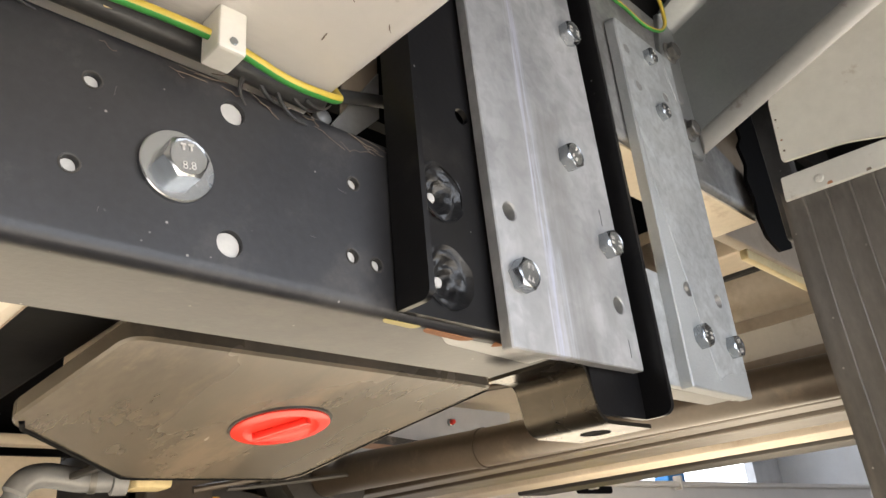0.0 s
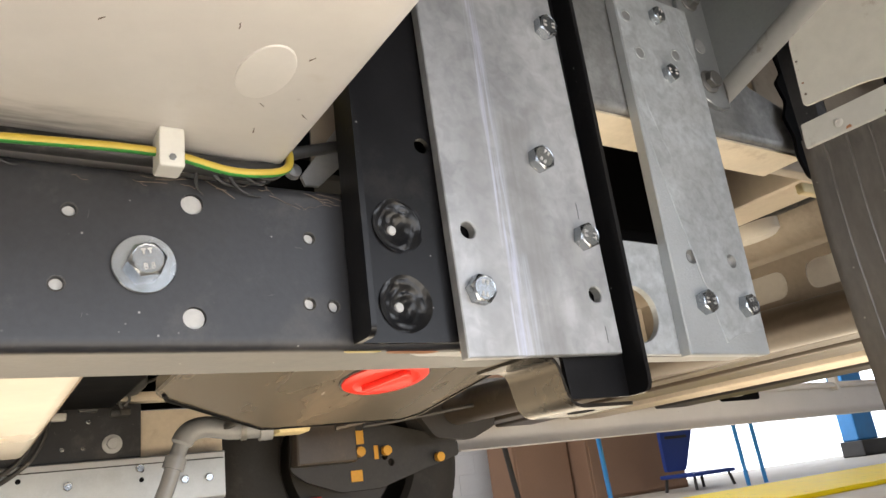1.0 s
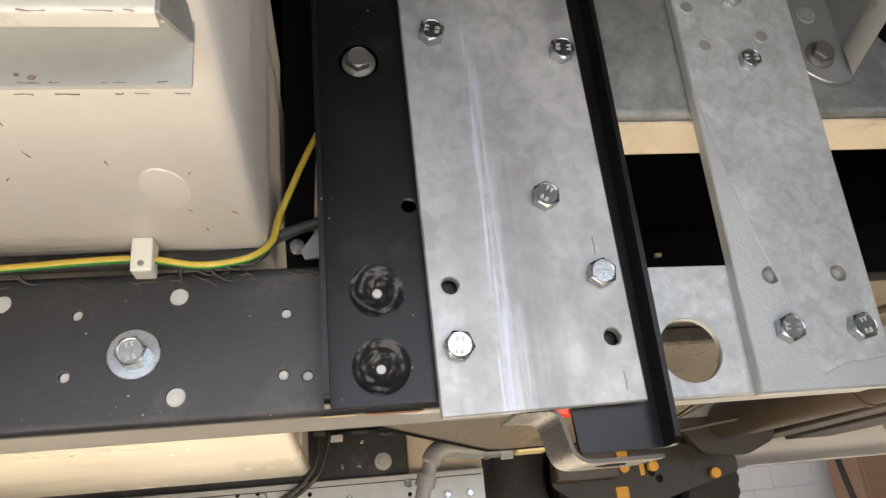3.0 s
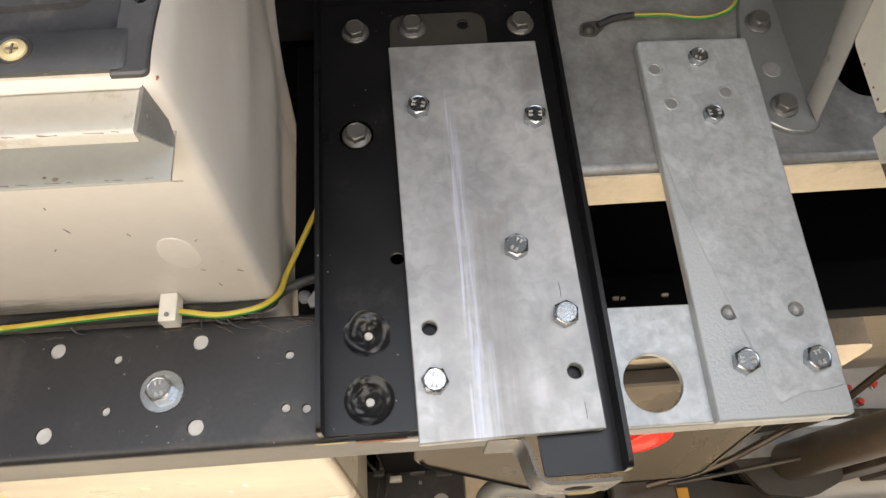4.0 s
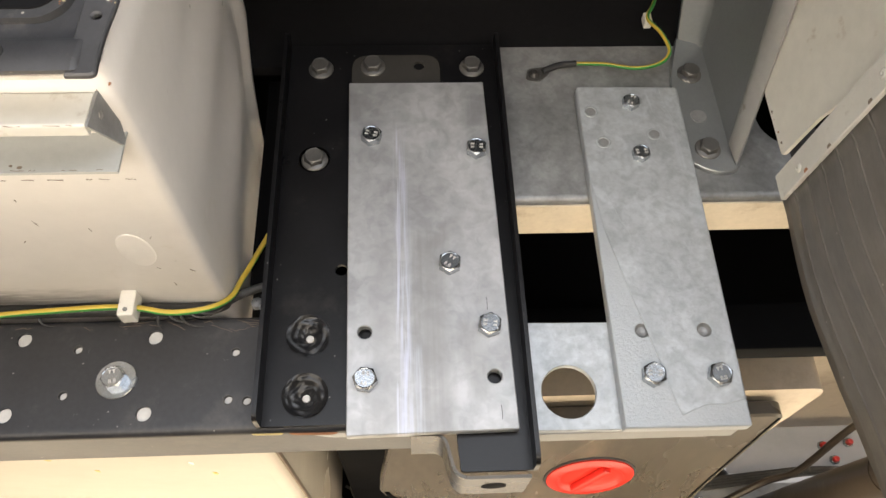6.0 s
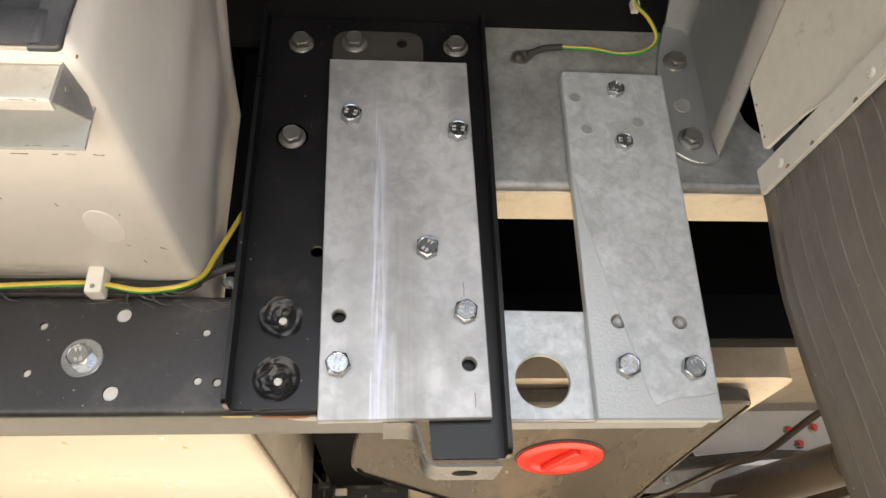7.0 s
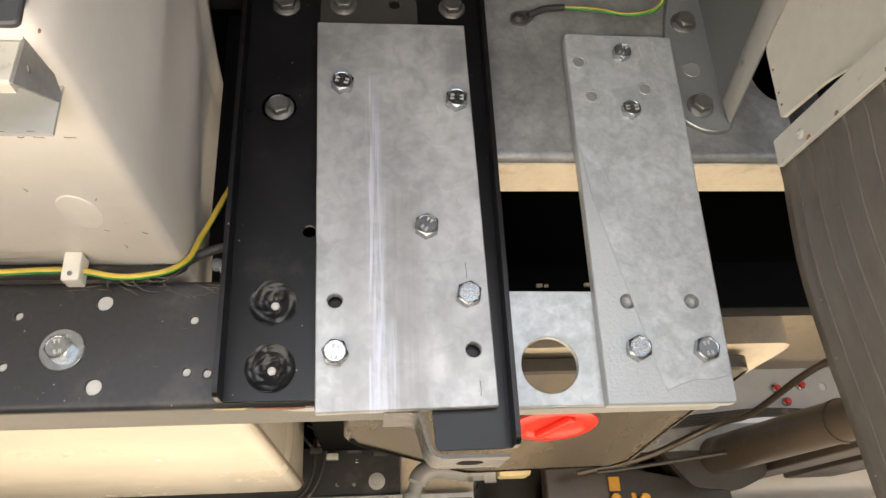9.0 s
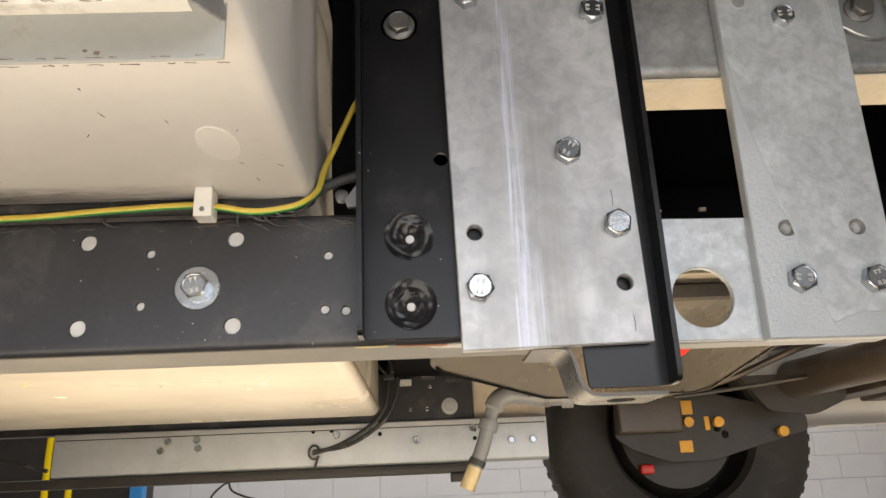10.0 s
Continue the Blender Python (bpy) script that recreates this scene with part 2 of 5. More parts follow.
def flat(z):
    """u runs along x, v along y; the plate grows upwards."""
    return Matrix.Translation((0, 0, z))


def extrude(bm, profile, m, length, closed=True):
    """A profile in u, v pushed along m's third axis."""
    a = [bm.verts.new(m @ Vector((u, v, 0))) for u, v in profile]
    b = [bm.verts.new(m @ Vector((u, v, length))) for u, v in profile]
    k = len(a)
    for i in range(k if closed else k - 1):
        bm.faces.new((a[i], a[(i + 1) % k], b[(i + 1) % k], b[i]))
    if closed:
        bm.faces.new(a)
        bm.faces.new(b[::-1])
    return bm


def thick(path, t):
    """An open line in u, v made into a closed strip of thickness t, on its left."""
    out = []
    for i, p in enumerate(path):
        a, b = Vector(path[max(i - 1, 0)]), Vector(path[min(i + 1, len(path) - 1)])
        d = (b - a).normalized()
        out.append((p[0] - d.y * t, p[1] + d.x * t))
    return list(path) + out[::-1]


def bend(points, r, n=5):
    """An open line with rounded corners."""
    out = [points[0]]
    for i in range(1, len(points) - 1):
        a, p, b = Vector(points[i - 1]), Vector(points[i]), Vector(points[i + 1])
        s, e = p + (a - p).normalized() * r, p + (b - p).normalized() * r
        out += [tuple((1 - t) ** 2 * s + 2 * t * (1 - t) * p + t * t * e) for t in (j / n for j in range(n + 1))]
    return out + [points[-1]]


def glide(points, steps=8):
    """A smooth curve through points."""
    P = [Vector(p) for p in points]
    P = [2 * P[0] - P[1]] + P + [2 * P[-1] - P[-2]]
    out = []
    for i in range(1, len(P) - 2):
        for j in range(steps):
            t = j / steps
            a, b, c, d = P[i - 1:i + 3]
            out.append(0.5 * (2 * b + (c - a) * t + (2 * a - 5 * b + 4 * c - d) * t * t + (3 * b - a - 3 * c + d) * t ** 3))
    return out + [P[-2]]


def sweep(bm, points, r, n=10, second=None, twist=0.0, turn=0.0):
    """A round bar along points. second: share of its round that takes the second material, turning by twist a metre."""
    rings, up, far = [], Vector((0, 0, 1)), 0.0
    for i, p in enumerate(points):
        d = (points[min(i + 1, len(points) - 1)] - points[max(i - 1, 0)]).normalized()
        if abs(d.dot(up)) > 0.95:
            up = Vector((1, 0, 0))
        s = d.cross(up).normalized()
        up = s.cross(d).normalized()
        far += (p - points[i - 1]).length if i else 0
        rr = r[i] if isinstance(r, (list, tuple)) else r
        w = turn + twist * far
        rings.append([bm.verts.new(p + rr * (math.cos(2 * math.pi * k / n + w) * s + math.sin(2 * math.pi * k / n + w) * up)) for k in range(n)])
    for a, b in zip(rings, rings[1:]):
        for k in range(n):
            f = bm.faces.new((a[k], a[(k + 1) % n], b[(k + 1) % n], b[k]))
            if second and k / n < second:
                f.material_index = 1
    bm.faces.new(rings[0])
    bm.faces.new(rings[-1][::-1])
    return bm


def lathe(bm, profile, m, n=24, wobble=0.0):
    """A profile of radius, height turned about m's third axis."""
    rings = []
    for r, h in profile:
        ring = []
        for k in range(n):
            a = 2 * math.pi * k / n
            s = a + 40 * r
            o = wobble * noise.noise(Vector((1.5 * math.cos(s) + 100 * m.translation.z, 1.5 * math.sin(s), 260 * r)))
            ring.append(bm.verts.new(m @ Vector((r * math.cos(a), r * math.sin(a), h + o))))
        rings.append(ring)
    for a, b in zip(rings, rings[1:]):
        for k in range(n):
            bm.faces.new((a[k], a[(k + 1) % n], b[(k + 1) % n], b[k]))
    return rings


def hex_head(af, h, flange=0.0, washer=0.0):
    """A hexagon head that stands along +z from 0."""
    bm = bmesh.new()
    base = 0.0
    if washer:
        lathe(bm, [(washer, 0), (washer, 0.0022), (washer - 0.0006, 0.0027), (af * 0.45, 0.0027)], Matrix(), 36)
        base = 0.0027
    if flange:
        lathe(bm, [(flange, base), (flange, base + 0.001), (flange - 0.001, base + 0.002), (af * 0.48, base + 0.0035)], Matrix(), 24)
    R, low, top = af / math.sqrt(3), [], []
    pts = []
    for i in range(12):
        a = math.pi * i / 6
        pts.append((a, R if i % 2 == 0 else af / 2, base + h * (0.84 if i % 2 == 0 else 0.95)))
    lo = [bm.verts.new((r * math.cos(a), r * math.sin(a), base)) for a, r, _ in pts]
    mid = [bm.verts.new((r * math.cos(a), r * math.sin(a), z)) for a, r, z in pts]
    rim = [bm.verts.new((0.47 * af * math.cos(a), 0.47 * af * math.sin(a), base + h)) for a, _, _ in pts]
    dish = [bm.verts.new((0.43 * af * math.cos(a), 0.43 * af * math.sin(a), base + h - 0.0003)) for a, _, _ in pts]
    for a, b in ((lo, mid), (mid, rim), (rim, dish)):
        for k in range(12):
            bm.faces.new((a[k], a[(k + 1) % 12], b[(k + 1) % 12], b[k]))
    bm.faces.new(dish)
    bm.faces.new(lo[::-1])
    return bm


def words(text, size, depth):
    """Raised letters in the built-in font, as a mesh centred on its origin."""
    c = bpy.data.curves.new("lettering", "FONT")
    c.body, c.size, c.extrude, c.align_x, c.align_y, c.resolution_u = text, size, depth, "CENTER", "CENTER", 3
    ob = bpy.data.objects.new("lettering", c)
    scene.collection.objects.link(ob)
    me = bpy.data.meshes.new_from_object(ob.evaluated_get(bpy.context.evaluated_depsgraph_get()))
    bpy.data.objects.remove(ob)
    return me


M12 = finish(hex_head(0.0196, 0.0092, 0.0100), "bolt", ZINC, 25)
M10 = finish(hex_head(0.0172, 0.0080, 0.0088), "bolt", ZINC, 25)
M12_WASHER = finish(hex_head(0.0190, 0.0095, 0.0, 0.0178), "bolt", ZINC, 25)
FLANGED = finish(hex_head(0.0185, 0.0100, 0.0140), "bolt", DULL, 25)
# Marks are coloured pale to imitate the glint on embossed edges.
GRADE = words("8.8", 0.0056, 0.0004)
GRADE.materials.append(PLUG)
bmk = bmesh.new()
for k in range(2):
    box(bmk, -0.0031 + k * 0.0036, -0.0005 + k * 0.0036, 0.0052, 0.0062, 0.0, 0.0005)
    box(bmk, -0.0023 + k * 0.0036, -0.0013 + k * 0.0036, 0.0028, 0.0050, 0.0, 0.0005)
MAKER = finish(bmk, "maker_mark", PLUG)


def bolt(parent, x, y, z, mesh=M12, spin=0.0, marked=True, name="bolt", label=""):
    """A bolt whose head looks towards -y, under a thing that stands at the origin."""
    ob = part(name, mesh, None, parent, label)
    ob.matrix_basis = pose(x, y, z, 90, 0, 0) @ pose(0, 0, 0, 0, 0, spin)
    if marked:
        top = max(v.co.z for v in mesh.vertices) - 0.0003
        g = part("grade_mark", GRADE, None, ob)
        g.matrix_basis = pose(0, -0.0046, top, 0, 0, 0)
        g = part("maker_mark", MAKER, None, ob)
        g.matrix_basis = pose(0, 0, top, 0, 0, 0)
    return ob


# ---- workshop ----
FLOOR = 0.14
thing("floor", box(bmesh.new(), -9, 18, -7, 7.2, FLOOR - 0.1, FLOOR), CONCRETE, "beige concrete workshop floor with stains", "floor", kind="structure")
thing("ceiling", box(bmesh.new(), -9, 18, -7, 7.2, 4.2, 4.3), CEILING, "pale workshop ceiling", "ceiling", kind="structure")
# Unseen wall; its opening is made up to suit the added light.
thing("wall_south", sheet(bmesh.new(), [(-9, FLOOR), (-1.6, FLOOR), (-1.6, 2.2), (6.0, 2.2), (6.0, FLOOR), (18, FLOOR), (18, 4.2), (-9, 4.2)], [], facing(-4.9), 0.2), BLOCK, "unseen workshop wall with an opening made for the added light", "wall", kind="structure")
thing("wall_west", box(bmesh.new(), -9.2, -9, -7, 7, FLOOR, 4.2), BLOCK, "white painted workshop wall", "wall", kind="structure")
thing("wall_east", box(bmesh.new(), 18, 18.2, -7, 7, FLOOR, 4.2), BLOCK, "white painted workshop wall", "wall", kind="structure")
north = thing("wall_north", sheet(bmesh.new(), [(-9, FLOOR), (8.2, FLOOR), (8.2, 3.2), (16.6, 3.2), (16.6, FLOOR), (18, FLOOR), (18, 4.2), (-9, 4.2)], [], facing(7.0), 0.2),
              MORTAR, "white painted block wall with a wide open doorway", "wall", kind="structure")
thing("backdrop", box(bmesh.new(), 6.5, 20, 8.6, 8.65, -0.5, 4), DAYLIGHT, "bright daylight outside the doorway", "backdrop", kind="structure")
thing("ground", box(bmesh.new(), 6.5, 20, 7.2, 8.6, FLOOR - 0.1, FLOOR - 0.01), CONCRETE, "pale concrete outside the doorway", "ground", kind="structure")
thing("pillar", box(bmesh.new(), 12.3, 12.9, 6.7, 6.98, FLOOR + 0.25, 3.2, 0.02), BLUE, "blue painted pillar beside the doorway", "pillar", kind="structure")
thing("pillar_base", box(bmesh.new(), 12.2, 13.0, 6.6, 6.99, FLOOR, FLOOR + 0.25, 0.02), DARK_STEEL, "dark base of the blue pillar", "pillar base", kind="structure")


def cabinet(x0, x1, y0, y1, h, label):
    body = thing("cabinet", box(bmesh.new(), x0, x1, y0, y1, FLOOR, FLOOR + h, 0.01), CARD, label, "cabinet")
    part("door", box(bmesh.new(), x0 + 0.03, x1 - 0.03, y0 - 0.02, y0, FLOOR + 0.03, FLOOR + h - 0.04, 0.006), CARD, body)


cabinet(5.75, 7.25, 6.0, 6.6, 1.7, "tall brown wooden cabinet against the block wall")
cabinet(4.95, 5.72, 6.25, 6.7, 1.6, "narrower brown cabinet beside a taller one")

rack = empty("trestle", (4.6, 4.55, FLOOR), "blue tubular steel trestle on the workshop floor", "trestle")
for x, z1 in ((0.0, 1.1), (1.79, 1.1), (2.06, 1.1)):
    sb = sweep(bmesh.new(), [Vector((x - 0.05, 0, z1)), Vector((x, 0, 0))], 0.02, 10)
    part("leg", sb, BLUE, rack)
part("top_bar", sweep(bmesh.new(), [Vector((-0.05, 0, 1.09)), Vector((2.01, 0, 1.09))], 0.02, 10), BLUE, rack)
thing("shelf_unit", box(bmesh.new(), -3.25, -2.0, 5.9, 6.4, FLOOR, FLOOR + 0.9, 0.01), DARK_STEEL, "dark shelf unit against the block wall", "shelf")
thing("post", box(bmesh.new(), -1.98, -1.88, 5.8, 5.9, FLOOR, FLOOR + 1.4, 0.008), BLUE, "blue steel post by the block wall", "post")
thing("hoop", sweep(bmesh.new(), glide([(-2.58, 5.7, FLOOR), (-2.58, 5.7, FLOOR + 0.8), (-2.50, 5.7, FLOOR + 0.85), (-2.41, 5.7, FLOOR + 0.8), (-2.41, 5.7, FLOOR)]), 0.025, 10), YELLOW, "yellow tubular steel hoop on the floor", "hoop")
pole = thing("pole", sweep(bmesh.new(), [Vector((3.55, 4.6, 1.2)), Vector((3.72, 4.6, FLOOR))], 0.022, 10), DARK_STEEL, "thin dark steel pole leaning by the wall", "pole")

chair = empty("chair", (6.55, 5.3, FLOOR), "low navy blue workshop chair on the floor", "chair")
part("backrest", extrude(bmesh.new(), rounded([(-0.28, 0.20), (0.02, 0.20), (0.24, 0.62), (-0.28, 0.62)], 0.03), facing(0.1), 0.04), NAVY, chair)
part("grip_slot", box(bmesh.new(), -0.22, 0.12, 0.094, 0.101, 0.53, 0.56, 0.003), DARK_STEEL, chair)
part("seat", box(bmesh.new(), -0.30, 0.36, -0.25, 0.2, 0.13, 0.17, 0.012), NAVY, chair)
for x in (-0.24, 0.30):
    for y in (-0.2, 0.16):
        part("leg", sweep(bmesh.new(), [Vector((x, y, 0.14)), Vector((x * 1.1, y * 1.1, 0))], 0.016, 8), DARK_STEEL, chair)
plat = thing("ramp", box(bmesh.new(), 3.8, 9.5, 2.6, 4.0, FLOOR, FLOOR + 0.03, 0.006), YELLOW, "scuffed yellow painted steel ramp on the floor", "ramp")
# Bodies and glowing tops made up for the two added floor lights.
near_panel = thing("added_light_panel", box(bmesh.new(), -0.47, 0.97, -0.65, -0.11, FLOOR, FLOOR + 0.045, 0.01), DARK_STEEL, "unseen flat light panel added on the floor", "lamp")
part("glow_sheet", box(bmesh.new(), -0.45, 0.95, -0.63, -0.13, FLOOR + 0.045, FLOOR + 0.05), PANEL_GLOW, near_panel)
far_panel = thing("added_light_panel", box(bmesh.new(), -0.67, 3.67, 0.68, 1.52, FLOOR, FLOOR + 0.04, 0.01), DARK_STEEL, "unseen flat light panel added under the vehicle", "lamp")
part("glow_sheet", box(bmesh.new(), -0.65, 3.65, 0.70, 1.50, FLOOR + 0.04, FLOOR + 0.045), PANEL_GLOW, far_panel)

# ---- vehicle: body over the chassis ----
# Floor slab out of view, its overhang widened to shade the top.
thing("vehicle_floor", box(bmesh.new(), -3.5, 6.0, -0.6, 2.35, 1.26, 1.32), BLACK_PANEL_SHADE, "dark underside of the vehicle floor", "vehicle floor", kind="structure")
# Unseen wall, added and lowered to keep light off the upper chassis.
thing("unseen_side_blocker", box(bmesh.new(), -3.5, 6.0, -0.65, -0.6, 0.90, 3.2), GALV, "unseen grey wall added to shade the upper chassis", "vehicle side", kind="structure")
thing("black_panel", box(bmesh.new(), 0.12, 1.35, 0.277, 0.29, 0.975, 1.258), UPPER_PANEL, "matt black upright panel above the cross member", "panel", kind="structure")
# Black sheet put where there is only a shaded gap.
thing("dark_gap_sheet", box(bmesh.new(), 0.247, 0.50, 0.30, 0.31, 0.70, 0.974), BLACK_PANEL_SHADE, "black sheet standing in for the shaded gap by the mounting channel", "panel", kind="structure")
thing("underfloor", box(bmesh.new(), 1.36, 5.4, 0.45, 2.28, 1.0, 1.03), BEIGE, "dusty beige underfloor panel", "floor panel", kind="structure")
# Black sheet painted as the shade deep under the floor.
thing("dark_backing", box(bmesh.new(), 0.2, 1.14, 0.62, 0.64, 0.76, 1.25), BLACK_PANEL_SHADE, "black sheet standing in for the shade under the vehicle floor", "panel", kind="structure")
thing("wheel_arch", box(bmesh.new(), 0.95, 1.35, 0.34, 0.36, 0.80, 1.25, 0.004), BROWN_STEEL, "dusty brown wheel arch panel", "panel", kind="structure")

# ---- near chassis rail ----
RAIL_Y = 0.2642
rb = bmesh.new()
big = [(0.1742, 0.6355), (0.1745, 0.5640), (0.0565, 0.636), (0.0550, 0.566)]
small = [(0.107, 0.625), (0.102, 0.582), (0.249, 0.619), (0.2465, 0.5745), (0.263, 0.573)]
sheet(rb, [(-2.5, 0.5535), (0.43, 0.5535), (0.43, 0.6465), (-2.5, 0.6465)],
      [circle(u, v, 0.0068) for u, v in big] + [circle(u, v, 0.0037, 14) for u, v in small] + [circle(0.315, v, 0.0192, 28) for v in (0.632, 0.575)], facing(RAIL_Y), 0.004)
low = bend([(RAIL_Y, 0.5535), (RAIL_Y, 0.5445), (0.335, 0.5445)], 0.008)
high = bend([(RAIL_Y, 0.6465), (RAIL_Y, 0.6555), (0.335, 0.6555)], 0.008)
extrude(rb, thick(low, 0.004), sideways(-2.5), 2.93)
extrude(rb, thick(high, -0.004), sideways(-2.5), 2.93)
rail = thing("chassis_rail", rb, BLACK, "satin black steel chassis rail with punched holes", "chassis rail")
bolt(rail, 0.1465, RAIL_Y, 0.5948, M12_WASHER, 10, True, "bolt", "bright zinc bolt with a wide washer")
for r, spots in ((0.0068, big), (0.0037, small)):
    for u, v in spots:
        pg = bmesh.new()
        lathe(pg, [(r - 0.0001, -0.0040), (r - 0.0004, -0.0028), (0.00005, -0.0026)], pose(u, RAIL_Y, v, 90, 0, 0), 18)
        part("plug", pg, PLUG, rail, "pale plug in a punched hole")
for u, v in small:
    rg = bmesh.new()
    lathe(rg, [(0.0047, 0.0001), (0.0045, 0.0005), (0.0038, 0.0004), (0.0036, -0.0006)], pose(u, RAIL_Y, v, 90, 0, 0), 16, 0.0004)
    part("rim", rg, TONGUE, rail, "bare metal rim of a drilled hole")
rnd = random.Random(5)
for k in range(6):
    x, z, n, w = rnd.uniform(-0.12, 0.26), rnd.uniform(0.552, 0.645), rnd.uniform(0.002, 0.006), rnd.uniform(-0.4, 1.6)
    scuff = [Vector((x + n * i / 3 * math.cos(w), RAIL_Y + 0.0001, z + n * i / 3 * math.sin(w) + rnd.uniform(-0.0004, 0.0004))) for i in range(4)]
    part("scuff", sweep(bmesh.new(), scuff, 0.00018, 4), DULL, rail, "pale scuff in the paint")
rs = bmesh.new()
for x0, x1, r in ((0.30, 0.345, 0.006), (0.36, 0.372, 0.003)):
    sheet(rs, rounded([(x0, RAIL_Y + 0.004), (x1, RAIL_Y + 0.006), (x1 - 0.006, RAIL_Y + 0.013), (x0 + 0.004, RAIL_Y + 0.011)], r * 0.8), [], flat(0.5440), 0.0003)
part("rust_patch", rs, RUST, rail, "orange rust on the lower flange")
# Pale patch carries bare metal and the flange's bright reflection in its colour.
sheet_b = sheet(bmesh.new(), rounded([(0.318, RAIL_Y + 0.010), (0.424, RAIL_Y + 0.006), (0.424, RAIL_Y + 0.030), (0.335, RAIL_Y + 0.022)], 0.004), [], flat(0.5442), 0.0002)
part("bright_patch", sheet_b, GALV, rail, "rubbed bare metal on the lower flange, its bright reflection painted in")
yp = sheet(bmesh.new(), rounded([(0.268, RAIL_Y + 0.003), (0.297, RAIL_Y + 0.003), (0.294, RAIL_Y + 0.009), (0.272, RAIL_Y + 0.008)], 0.003), [], flat(0.5440), 0.0003)
part("paint_mark", yp, MARK, rail, "yellow paint mark")

# ---- mounting channel with the large plate ----
WEB_Y = 0.2602
cb = bmesh.new()
dims = [(0.315, 0.632), (0.3145, 0.575)]
sheet(cb, rounded([(0.2775, 0.548), (0.446, 0.548), (0.449, 0.5045), (0.512, 0.5045), (0.512, 0.992), (0.2775, 0.992)], [0, 0, 0.004, 0, 0.004, 0.004]),
      [circle(u, v, 0.0192, 28) for u, v in dims] + [circle(0.343, 0.699, 0.0062, 16), circle(0.311, 0.831, 0.0165, 28)], facing(WEB_Y), 0.0040)
sheet(cb, rounded([(0.236, 0.5475), (WEB_Y + 0.002, 0.5475), (WEB_Y + 0.002, 0.992), (0.236, 0.992)], [0.008, 0, 0, 0.008]), [], sideways(0.2740), 0.0040)
sheet(cb, rounded([(0.238, 0.5045), (WEB_Y + 0.002, 0.5045), (WEB_Y + 0.002, 0.992), (0.238, 0.992)], [0.010, 0, 0, 0.008]), [], sideways(0.5105), 0.0040)
channel = thing("mounting_channel", cb, BLACK_GLOSS, "black coated steel mounting channel bolted to the chassis", "channel")
for u, v in dims:
    db = bmesh.new()
    bowl = [(0.0205 - 0.0013 * k, 0.0008 - 0.0095 * (k / 13) ** 1.15) for k in range(13)] + [(0.0037, -0.0100)]
    lathe(db, bowl, pose(u, WEB_Y, v, 90, 0, 0), 48, 0.0028)
    dimple = part("dimple", db, RUBBER, channel, "hammered black dimple round a drilled hole")
    pb = bmesh.new()
    lathe(pb, [(0.0037, -0.0095), (0.0030, -0.0084), (0.00005, -0.0082)], pose(u, WEB_Y, v, 90, 0, 0), 16)
    part("plug", pb, PLUG, dimple, "pale plug")
bolt(channel, 0.313, WEB_Y, 0.9555, FLANGED, 12, False)
bolt(channel, 0.4835, WEB_Y, 0.956, FLANGED, 5, False)
bolt(channel, 0.311, WEB_Y + 0.002, 0.831, FLANGED, 20, False)
tongue = thing("tongue_plate", sheet(bmesh.new(), rounded([(0.348, 0.88), (0.447, 0.88), (0.447, 0.9735), (0.348, 0.9735)], [0, 0, 0.02, 0.02]), [circle(0.4235, 0.957, 0.0062)], facing(0.2572), 0.0028),
               TONGUE, "dull galvanised tongue plate behind a larger plate", "plate")
bolt(tongue, 0.3715, 0.2572, 0.9555, FLANGED, 0, False)


